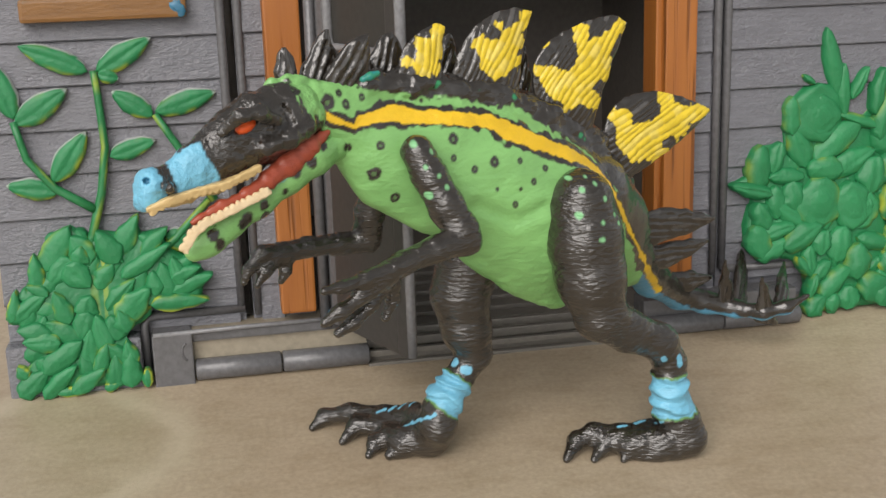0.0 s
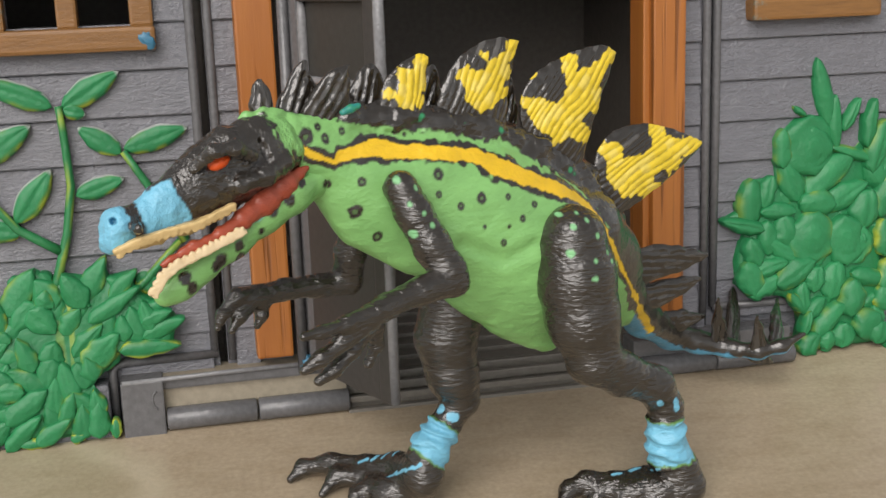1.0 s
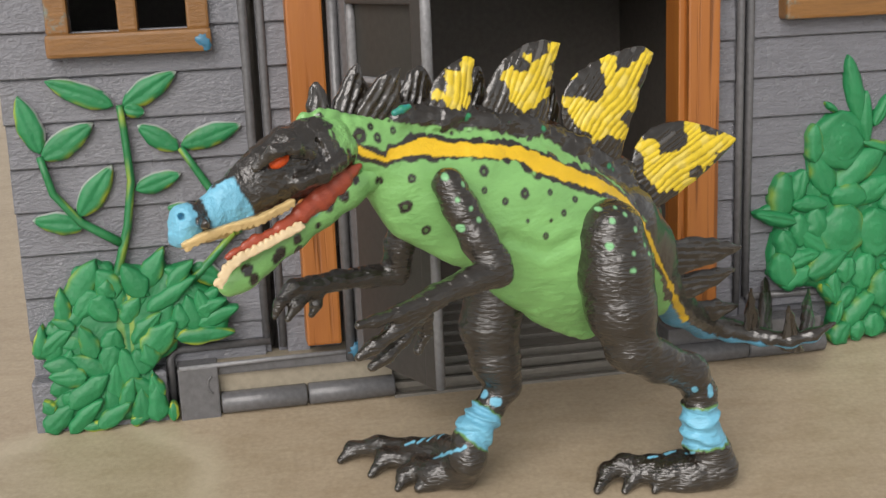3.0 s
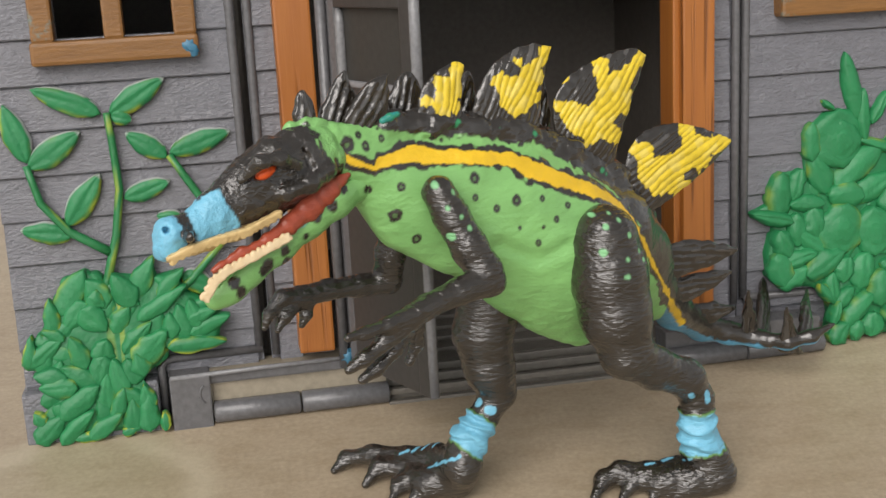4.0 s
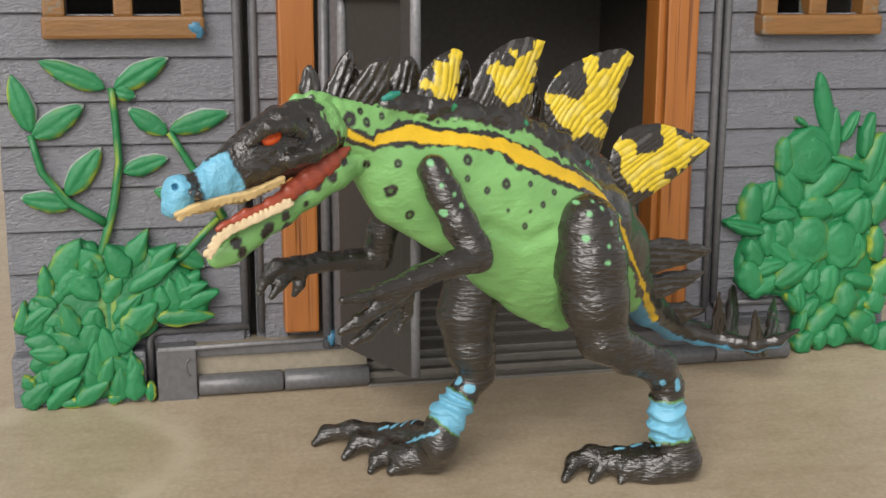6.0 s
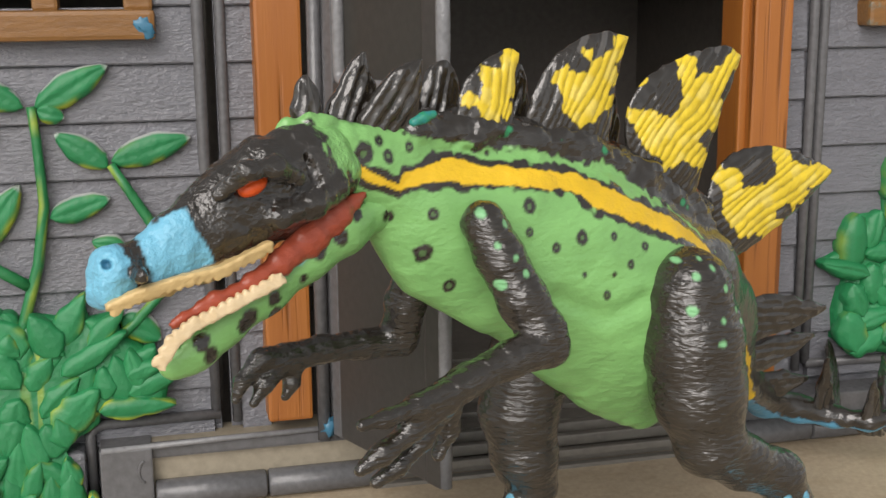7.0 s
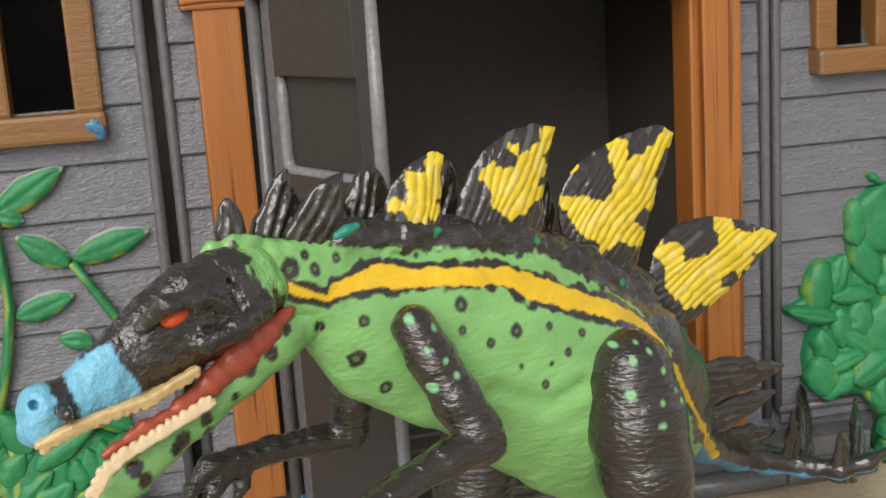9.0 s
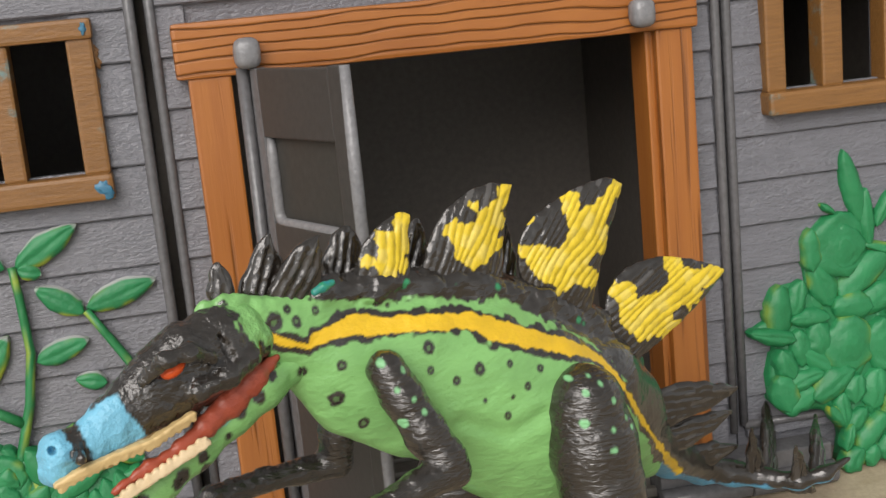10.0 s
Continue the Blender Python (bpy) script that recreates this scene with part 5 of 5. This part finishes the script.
far_arm = [flip(c) for c in (
    [(-59.1, -14.0, 104.7, 6.2), (-60.7, -18.0, 94.6, 5.7), (-60.5, -22.0, 84.0, 5.5)],
    [(-60.5, -22.0, 82.9, 5.1), (-72.2, -22.0, 83.1, 4.0), (-84.6, -22.0, 83.9, 3.6), (-94.7, -22.0, 83.1, 4.1)],
    [(-94.7, -22.0, 83.1, 3.7), (-102.6, -21.0, 84.1, 3.1), (-108.7, -20.0, 79.4, 2.0), (-110.7, -20.0, 75.1, 1.2)],
    [(-96.9, -22.0, 82.0, 3.3), (-102.7, -19.0, 78.3, 2.3), (-106.6, -18.0, 73.9, 1.2)],
    [(-93.7, -22.0, 80.8, 2.9), (-94.4, -21.0, 76.5, 2.1), (-96.2, -21.0, 72.9, 1.2)],
)]
limb("far_arm", far_arm, 2.0, bounds(far_arm), "black painted far arm with clawed fingers")

near_leg = [flip(c) for c in (
    [(7.2, 20.0, 95.6, 12.9), (8.3, 21.0, 82.7, 14.2), (10.0, 23.0, 67.5, 13.2), (13.7, 25.0, 52.9, 9.9)],
    [(12.4, 25.0, 52.0, 9.5), (25.0, 26.0, 44.3, 7.9), (39.4, 27.0, 37.2, 7.2), (45.1, 27.0, 27.9, 6.1), (45.4, 27.0, 16.0, 6.4), (50.6, 28.0, 3.1, 7.0)],
    [(51.5, 28.0, 0.4, 7.7), (52.8, 29.4, -5.2, 7.5), (43.2, 25.0, -6.0, 6.5), (32.8, 20.1, -6.6, 5.8)],
    [(42.3, 18.9, -4.4, 5.6), (31.5, 14.4, -5.2, 4.7), (21.6, 8.7, -4.0, 4.2), (14.6, 6.9, -5.9, 3.3), (7.1, 10.9, -10.4, 1.8)],
    [(39.5, 22.5, -7.3, 5.1), (30.8, 17.1, -6.7, 4.0), (23.7, 13.6, -6.8, 3.3), (16.7, 16.3, -11.0, 1.6)],
    [(41.7, 26.9, -8.7, 4.2), (34.7, 21.3, -7.8, 3.7), (30.6, 20.1, -9.2, 2.6), (26.9, 22.1, -11.5, 1.4)],
    [(47.6, 30.2, -9.3, 3.7), (39.5, 26.1, -9.6, 3.3), (34.3, 23.8, -10.7, 2.1)],
)]
LEG_SPOTS = flip([(0.5, 22.2, 106.4, 1.0), (1.8, 29.2, 102.8, 1.0), (5.3, 26.0, 106.8, 0.6), (7.5, 29.2, 104.6, 0.8), (-0.5, 30.6, 94.0, 1.3), (10.2, 32.1, 99.1, 1.0), (7.6, 34.3, 90.8, 0.8), (14.4, 31.9, 92.6, 0.8), (6.6, 35.7, 84.9, 0.8), (16.0, 32.2, 89.2, 0.8), (5.6, 35.4, 85.0, 0.6)])
NEAR_MARKS = [flip(c) for c in ([(47.8, 30.0, 37.6, 1.6), (48.4, 30.0, 34.7, 1.6)], [(36.9, 33.3, 32.9, 1.1), (37.8, 32.9, 31.6, 1.1)], [(44.5, 33.5, 31.9, 1.3), (44.8, 33.9, 28.9, 1.3)],
                                [(36.6, 16.9, 0.4, 1.2), (40.0, 17.3, 0.8, 1.2)], [(29.2, 15.5, -0.3, 0.7), (32.1, 16.5, 0.1, 0.7)], [(42.2, 22.5, 1.1, 0.7), (39.5, 30.0, 4.9, 0.7)])]
limb("near_leg", near_leg, 3.0, bounds(near_leg), "glossy black hind leg with green dots and a blue ankle wrap", LEG_SPOTS,
     flip([(45.0, 27.0, 20.3, 7.1), (45.8, 27.0, 9.1, 7.6)]), NEAR_MARKS)
far_leg = [flip(c) for c in (
    [(-21.2, -14.0, 71.9, 13.2), (-24.9, -15.0, 57.4, 11.5), (-22.8, -15.0, 43.0, 9.8), (-19.2, -15.0, 31.7, 7.2)],
    [(-19.7, -15.0, 31.8, 6.8), (-25.9, -15.0, 23.5, 5.4), (-32.6, -15.0, 16.6, 5.9), (-36.0, -15.0, 7.7, 6.8)],
    [(-37.4, -14.0, 4.8, 7.7), (-36.9, -21.5, -2.4, 7.6), (-46.6, -26.3, -3.6, 6.2)],
    [(-37.3, -14.0, 7.2, 6.8), (-37.8, -32.9, 1.3, 6.3), (-46.2, -43.6, 0.3, 4.7), (-56.7, -55.6, 0.4, 3.8), (-65.3, -62.8, -1.7, 3.1), (-71.6, -61.8, -5.0, 1.7)],
    [(-42.4, -31.9, -3.0, 4.7), (-48.6, -40.0, -2.0, 4.0), (-58.0, -47.3, -1.6, 3.3), (-65.7, -45.0, -6.7, 1.6)],
    [(-44.3, -28.3, -4.9, 4.6), (-49.8, -32.5, -3.7, 4.2), (-55.5, -34.0, -5.1, 3.3), (-60.6, -30.6, -8.3, 1.6)],
    [(-41.3, -24.1, -5.3, 4.6), (-48.2, -25.8, -6.8, 3.2), (-53.4, -25.7, -8.1, 2.1)],
)]
FAR_MARKS = [flip(c) for c in ([(-32.2, -10.0, 33.7, 1.8), (-28.9, -14.4, 29.8, 1.8)], [(-27.0, -9.8, 27.7, 1.8), (-25.7, -9.3, 27.4, 1.8)], [(-50.5, -42.5, 3.8, 0.5), (-47.3, -40.9, 5.2, 0.7)], [(-46.6, -39.2, 4.9, 0.5), (-43.3, -39.5, 6.0, 0.7)],
                               [(-43.4, -36.3, 6.1, 0.5), (-39.9, -36.8, 7.2, 0.7)], [(-40.9, -31.9, 8.1, 0.5), (-37.4, -33.5, 8.5, 0.7)], [(-46.3, -25.8, 2.8, 0.5), (-44.3, -22.5, 5.5, 0.7)], [(-44.5, -22.1, 4.7, 0.5), (-44.5, -15.1, 9.1, 0.7)],
                               [(-44.8, -14.6, 8.4, 0.5), (-43.0, -11.5, 11.0, 0.7)], [(-43.1, -10.9, 10.5, 0.5), (-40.9, -9.3, 12.3, 0.7)])]
limb("far_leg", far_leg, 3.0, bounds(far_leg), "glossy black far leg with a torn blue ankle wrap", (),
     flip([(-28.6, -15.0, 21.0, 6.5), (-34.4, -15.0, 14.1, 7.7)]), FAR_MARKS)


# back plates: ribbed leaf shapes with ragged yellow paint
def curve(a, c, b, s):
    return (1 - s)[:, None] ** 2 * a + (2 * s * (1 - s))[:, None] * c + (s ** 2)[:, None] * b


def inside_gap(x, z, ring):
    """Distance inside (+) or outside (-) a closed ring of flank points."""
    best, odd = np.full(len(x), 1e9), np.zeros(len(x), bool)
    for (x0, _, z0), (x1, _, z1) in zip(ring, ring[1:] + ring[:1]):
        dx, dz = x1 - x0, z1 - z0
        s = np.clip(((x - x0) * dx + (z - z0) * dz) / (dx * dx + dz * dz + 1e-9), 0, 1)
        best = np.minimum(best, np.hypot(x - x0 - s * dx, z - z0 - s * dz))
        odd ^= ((z0 > z) != (z1 > z)) & (x < x0 + (z - z0) * dx / (dz if dz else 1e-9))
    return np.where(odd, best, -best)


def back_plate(name, corners, thick, seed, comb_depth=0.5):
    """A ribbed plate between two curved edges that meet at its tip: foot, bend, tip, bend, foot (along, away, up)."""
    foot_a, bend_a, tip, bend_b, foot_b = (np.array(c[:3], float) for c in corners)
    down = (foot_a + foot_b) / 2 - tip
    foot_a, foot_b = (f + down / np.linalg.norm(down) * 3.5 for f in (foot_a, foot_b))
    rows, cols = 48, 36
    s1 = np.linspace(0, 1, rows)
    left, right = curve(foot_a, bend_a, tip, s1), curve(foot_b, bend_b, tip, s1)
    blunt = 0.9 * np.clip((s1 - 0.75) / 0.25, 0, 1)[:, None] ** 2
    across = (foot_b - foot_a) / np.linalg.norm(foot_b - foot_a)
    left, right = left - blunt * across * 0.8, right + blunt * across * 0.8
    v1 = np.linspace(0, 1, cols)
    s = s1[:, None] * np.ones((1, cols))
    v = np.ones((rows, 1)) * (2 * v1 - 1)[None, :]
    place = left[:, None, :] * (1 - v1)[None, :, None] + right[:, None, :] * v1[None, :, None]
    flat = place.reshape(-1, 3)
    place += ((lattice_noise(flat, 4.0, seed) - 0.5) * 2.2).reshape(rows, cols)[..., None] * across * np.abs(v)[..., None]
    axis = tip - (foot_a + foot_b) / 2
    out = np.cross(across, axis)
    out /= np.linalg.norm(out)
    gauge = np.linalg.norm(right - left, axis=1)[:, None]
    warp = (lattice_noise(flat, 7.0, seed + 20) - 0.5).reshape(rows, cols)
    slant = axis / np.linalg.norm(axis) + 0.2 * across
    comb = np.cross(out, slant / np.linalg.norm(slant))
    spacing = 3.0
    ribs = np.cos(((place - tip) @ comb) / spacing * 2 * np.pi + 2.6 * warp)
    body = thick * np.sqrt(np.clip(1 - v ** 4, 0, 1)) * (1.1 - 0.62 * s) * np.clip(gauge / 6, 0.25, 1)
    body = body + comb_depth * ribs * np.clip(1 - v ** 4, 0, 1) * (1 - 0.4 * s) * np.clip(gauge / 8, 0.1, 1)
    lump = (lattice_noise(flat, 2.6, seed + 30) - 0.5 + 0.8 * (lattice_noise(flat, 1.2, seed + 31) - 0.5)).reshape(rows, cols)
    body = np.maximum(body + 0.45 * lump * np.clip(1 - v ** 4, 0, 1), 0.05)
    front, back = place + body[..., None] * out, place - body[..., None] * out
    verts = np.concatenate((front.reshape(-1, 3), back.reshape(-1, 3)))
    quads, size = [], rows * cols
    for i in range(rows - 1):
        for j in range(cols - 1):
            q = (i * cols + j, i * cols + j + 1, (i + 1) * cols + j + 1, (i + 1) * cols + j)
            quads += [q, tuple(size + n for n in q[::-1])]
    rim = list(range(cols)) + [i * cols + cols - 1 for i in range(1, rows)] + [(rows - 1) * cols + j for j in range(cols - 2, -1, -1)] + [i * cols for i in range(rows - 2, 0, -1)]
    for p, q in zip(rim, rim[1:] + rim[:1]):
        quads.append((q, p, size + p, size + q))
    sf, vf = s.ravel(), v.ravel()
    streak = np.stack((sf * np.linalg.norm(axis) / 5.0, vf * (5.5 if len(sf) else 1), np.full(sf.size, seed * 3.1)), 1)
    rag = lattice_noise(streak, 1.0, seed + 3) - 0.5 + 0.6 * (lattice_noise(streak * 2.3, 1.0, seed + 5) - 0.5)
    colours = coat(streak, BLACK)
    scuff = np.clip((lattice_noise(streak * 0.8 + 40, 1.0, seed + 8) - 0.66) * 5, 0, 0.25)
    colours = brush(colours, scuff, (0.14, 0.135, 0.13, 0.25))
    mesh = bpy.data.meshes.new(name)
    mesh.from_pydata((verts / 1000).tolist(), [], quads)
    layer = mesh.attributes.new("paint", "FLOAT_COLOR", "POINT")
    layer.data.foreach_set("color", np.concatenate((colours, colours)).astype(np.float32).ravel())
    mesh.polygons.foreach_set("use_smooth", np.ones(len(mesh.polygons), dtype=bool))
    mesh.materials.append(MAT_PLATE)
    mesh.update()
    bm = bmesh.new()
    bm.from_mesh(mesh)
    bmesh.ops.recalc_face_normals(bm, faces=bm.faces)
    bm.to_mesh(mesh)
    bm.free()
    ob = new(name, mesh)
    ob.parent = dinosaur
    return tagged(ob, "glossy black ribbed plate")


BLACK_PLATES = flip(
    [(-103.4, 4.0, 149.0), (-102.1, 4.0, 159.4), (-98.7, 4.0, 159.4), (-95.8, 4.0, 158.4), (-94.4, 4.0, 148.3), (-92.7, 1.0, 146.4), (-91.7, 1.0, 159.8), (-82.8, 2.0, 164.1), (-77.8, 1.0, 157.7), (-81.0, 1.0, 145.0)]
    + [(-85.8, 3.0, 143.1), (-86.1, 7.0, 159.4), (-69.8, 7.0, 162.0), (-68.5, 7.0, 154.4), (-68.9, 3.0, 142.9), (-66.1, -5.0, 141.5), (-64.2, -6.0, 159.7), (-55.4, -6.0, 160.7), (-48.8, -6.0, 157.5), (-51.9, -5.0, 140.3)]
    + [(-41.6, -6.0, 139.2), (-38.0, -7.0, 157.9), (-31.0, -7.0, 158.7), (-26.5, -7.0, 152.2), (-30.0, -6.0, 136.1), (-9.4, -6.0, 133.2), (-9.7, -7.0, 150.0), (0.3, -7.0, 152.4), (5.2, -7.0, 145.7), (3.0, -6.0, 125.6)])
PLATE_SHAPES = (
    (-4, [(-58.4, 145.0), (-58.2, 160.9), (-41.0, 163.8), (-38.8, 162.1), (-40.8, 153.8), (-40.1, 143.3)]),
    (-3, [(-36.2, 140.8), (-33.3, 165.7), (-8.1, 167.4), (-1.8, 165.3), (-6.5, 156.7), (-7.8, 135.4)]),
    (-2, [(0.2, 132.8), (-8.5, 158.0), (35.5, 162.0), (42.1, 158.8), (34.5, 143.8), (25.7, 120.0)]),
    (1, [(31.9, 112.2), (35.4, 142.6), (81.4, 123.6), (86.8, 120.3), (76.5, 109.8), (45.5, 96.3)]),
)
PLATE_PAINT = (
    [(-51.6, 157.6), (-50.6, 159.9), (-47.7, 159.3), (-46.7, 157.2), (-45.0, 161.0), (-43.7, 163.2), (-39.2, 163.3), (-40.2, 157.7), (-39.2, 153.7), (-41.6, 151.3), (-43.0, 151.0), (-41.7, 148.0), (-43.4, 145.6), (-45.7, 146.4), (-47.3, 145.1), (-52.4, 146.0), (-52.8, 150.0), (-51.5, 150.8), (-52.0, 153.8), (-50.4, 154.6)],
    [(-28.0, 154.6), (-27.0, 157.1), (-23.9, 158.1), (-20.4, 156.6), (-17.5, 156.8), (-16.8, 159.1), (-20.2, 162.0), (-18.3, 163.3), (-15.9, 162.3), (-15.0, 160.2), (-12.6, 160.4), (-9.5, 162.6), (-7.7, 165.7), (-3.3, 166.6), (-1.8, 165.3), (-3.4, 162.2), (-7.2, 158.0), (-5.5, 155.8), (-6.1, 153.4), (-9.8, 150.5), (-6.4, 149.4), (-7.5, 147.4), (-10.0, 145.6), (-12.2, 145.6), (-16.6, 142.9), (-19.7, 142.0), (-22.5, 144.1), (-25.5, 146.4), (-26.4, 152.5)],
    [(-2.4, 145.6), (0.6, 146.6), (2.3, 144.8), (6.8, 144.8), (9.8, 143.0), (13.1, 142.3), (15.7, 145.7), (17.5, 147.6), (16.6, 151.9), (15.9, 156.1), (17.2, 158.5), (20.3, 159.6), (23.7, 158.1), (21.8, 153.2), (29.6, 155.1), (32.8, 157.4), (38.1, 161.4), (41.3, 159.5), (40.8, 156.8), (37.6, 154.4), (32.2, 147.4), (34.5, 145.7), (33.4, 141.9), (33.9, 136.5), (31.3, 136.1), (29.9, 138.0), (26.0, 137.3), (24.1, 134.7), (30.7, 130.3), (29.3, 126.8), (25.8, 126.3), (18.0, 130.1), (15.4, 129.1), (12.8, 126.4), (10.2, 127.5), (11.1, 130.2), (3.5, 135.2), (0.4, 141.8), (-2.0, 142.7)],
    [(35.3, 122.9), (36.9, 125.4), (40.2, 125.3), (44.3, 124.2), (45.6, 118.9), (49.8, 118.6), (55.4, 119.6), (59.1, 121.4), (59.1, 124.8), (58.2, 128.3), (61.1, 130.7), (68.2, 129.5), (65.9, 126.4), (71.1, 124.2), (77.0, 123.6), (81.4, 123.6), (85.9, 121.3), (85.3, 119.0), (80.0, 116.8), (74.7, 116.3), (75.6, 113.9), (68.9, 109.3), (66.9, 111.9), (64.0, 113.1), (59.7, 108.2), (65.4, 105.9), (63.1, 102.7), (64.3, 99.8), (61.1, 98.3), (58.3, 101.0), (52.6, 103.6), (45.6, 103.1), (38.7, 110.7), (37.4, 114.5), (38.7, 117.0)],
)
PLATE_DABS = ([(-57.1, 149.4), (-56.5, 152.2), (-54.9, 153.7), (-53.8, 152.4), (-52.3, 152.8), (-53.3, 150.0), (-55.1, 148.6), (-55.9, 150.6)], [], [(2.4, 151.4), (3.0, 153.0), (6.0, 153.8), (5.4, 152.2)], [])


def ribbed_plate(away, shape, paint_rings, angle, seed):
    """A thick leaf-shaped plate between two bowed edges, ribbed along its axis, with ragged yellow paint on the ribs."""
    foot_a, bend_a, tip_a, tip_b, bend_b, foot_b = (np.array((x, 0.0, z)) for x, z in shape)
    sweep = np.linspace(0, 1, 16)
    ring = [tuple(q) for q in np.concatenate((curve(foot_a, bend_a, tip_a, sweep), curve(tip_b, bend_b, foot_b, sweep)))]
    ring = ring + [(foot_b[0] - 1.0, 0.0, foot_b[2] - 5.0), (foot_a[0] + 1.0, 0.0, foot_a[2] - 5.0)]
    rib = np.array((-math.sin(radians(angle)), math.cos(radians(angle))))
    along = np.array((math.cos(radians(angle)), math.sin(radians(angle))))

    def ridges(p):
        c, a = p[:, 0] * rib[0] + p[:, 2] * rib[1], p[:, 0] * along[0] + p[:, 2] * along[1]
        bend = lattice_noise(np.stack((c / 9, a / 16, np.full(len(p), seed * 1.7)), 1), 1.0, seed) - 0.5
        wave = (c + 5.0 * bend) / 2.6
        return np.abs(np.sin(np.pi * wave)), np.floor(wave), a

    def field(p):
        gap = inside_gap(p[:, 0], p[:, 2], ring) + 0.8 * (lattice_noise(p * np.array((1, 0, 1)), 2.4, seed + 2) - 0.5)
        height, _, _ = ridges(p)
        thick = 2.7 * np.clip(gap / 9, 0.0, 1) ** 0.45 + 0.48 * (height - 0.6) * np.clip(gap / 3, 0, 1)
        thick = thick + 0.45 * (lattice_noise(p, 2.2, seed + 4) - 0.5)
        return np.maximum((np.abs(p[:, 1] - away) - thick) * 0.75, -gap * 0.8)

    def paint(p):
        height, lane, a = ridges(p)
        jag = lattice_noise(np.stack((lane * 5.3, a / 2.2, np.full(len(p), seed * 2.1)), 1), 1.0, seed + 3) - 0.5
        rag = lattice_noise(p, 1.3, seed + 5) - 0.5
        colours = coat(p, BLACK)
        scuff = np.clip((lattice_noise(np.stack((lane * 3.1, a / 6, p[:, 1] * 0), 1), 1.0, seed + 8) - 0.68) * 4, 0, 0.4) * (height > 0.5)
        colours = brush(colours, scuff, (0.16, 0.155, 0.15, 0.22))
        want = np.full(len(p), -1e9)
        for outline in paint_rings:
            if outline:
                want = np.maximum(want, inside_gap(p[:, 0], p[:, 2], [(x, 0.0, z) for x, z in outline]))
        want = want + 1.5 * jag + 1.0 * rag + 0.6 * (height - 0.6)
        colours = brush(colours, want * 3 + 0.5, LEMON)
        # the grooves between the ribs get a darker yellow
        thin = np.clip((0.34 - height) * 3.0 + 1.4 * rag, 0, 0.6) * (want > 0.2)
        colours = brush(colours, thin, (0.27, 0.21, 0.03, 0.34))
        pale = np.clip((lattice_noise(np.stack((lane * 7.7, a / 5, p[:, 1] * 0), 1), 1.0, seed + 6) - 0.62) * 3, 0, 0.5) * (want > 0.6)
        return brush(colours, pale, (0.72, 0.60, 0.16, 0.34))

    xs, zs = [q[0] for q in ring], [q[2] for q in ring]
    skin_mesh("back_plate", field, (min(xs) - 2, away - 5, min(zs) - 2), (max(xs) + 2, away + 5, max(zs) + 2), 0.42, paint, MAT_PLATE, dinosaur, "ribbed black plate with ragged yellow paint")


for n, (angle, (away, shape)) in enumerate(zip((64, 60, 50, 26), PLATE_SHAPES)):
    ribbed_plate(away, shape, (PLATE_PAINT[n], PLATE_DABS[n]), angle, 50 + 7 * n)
for n in range(0, len(BLACK_PLATES), 5):
    back_plate("back_plate", BLACK_PLATES[n:n + 5], 2.3, n + 1, 0.38)
TAIL_SPIKES = flip(
    [(59.4, -14.0, 76.4), (77.0, -12.0, 83.3), (98.5, -10.0, 71.4), (85.2, -12.0, 63.2), (61.8, -15.0, 61.8), (67.9, -19.0, 60.5), (83.9, -18.0, 64.6), (101.8, -17.0, 58.9), (88.9, -18.0, 50.6), (71.9, -20.0, 49.1)]
    + [(91.0, -38.0, 38.8), (100.7, -36.0, 45.2), (119.2, -34.0, 35.9), (109.4, -36.0, 28.3), (93.6, -39.0, 29.0), (123.3, -35.0, 19.8), (120.3, -30.0, 39.4), (117.8, -24.0, 46.5), (126.3, -29.0, 35.9), (135.0, -34.0, 17.2)]
    + [(141.8, -44.0, 17.0), (152.5, -56.0, 36.7), (166.3, -66.0, 35.9), (163.4, -58.0, 28.7), (151.0, -46.0, 13.4), (135.4, -23.0, 17.2), (133.2, -17.0, 34.9), (130.0, -12.0, 39.1), (137.4, -17.0, 32.9), (148.6, -22.0, 14.5)]
    + [(150.2, -26.0, 17.4), (163.8, -38.0, 30.4), (175.1, -46.0, 31.6), (172.4, -40.0, 28.5), (160.3, -26.0, 15.6)])
for n in range(0, len(TAIL_SPIKES), 5):
    back_plate("tail_spike", TAIL_SPIKES[n:n + 5], 2.2, n + 100, 0.2)
TEAL = flip([(-75.5, 13.0, 147.7, 1.1), (-72.7, 13.0, 148.6, 1.3), (-70.0, 13.0, 149.3, 1.0)])
skin_mesh("paint_dab", lambda p: chain(p, TEAL, 1.0), tuple(np.array(TEAL)[:, :3].min(0) - 4), tuple(np.array(TEAL)[:, :3].max(0) + 4), 0.4,
          lambda p: brush(coat(p, (0.03, 0.25, 0.10, 0.35)), ragged(p, 1.5, 4) + 0.3, (0.02, 0.22, 0.26, 0.35)), MAT_SKIN, dinosaur, "glossy teal dab on the neck ridge")
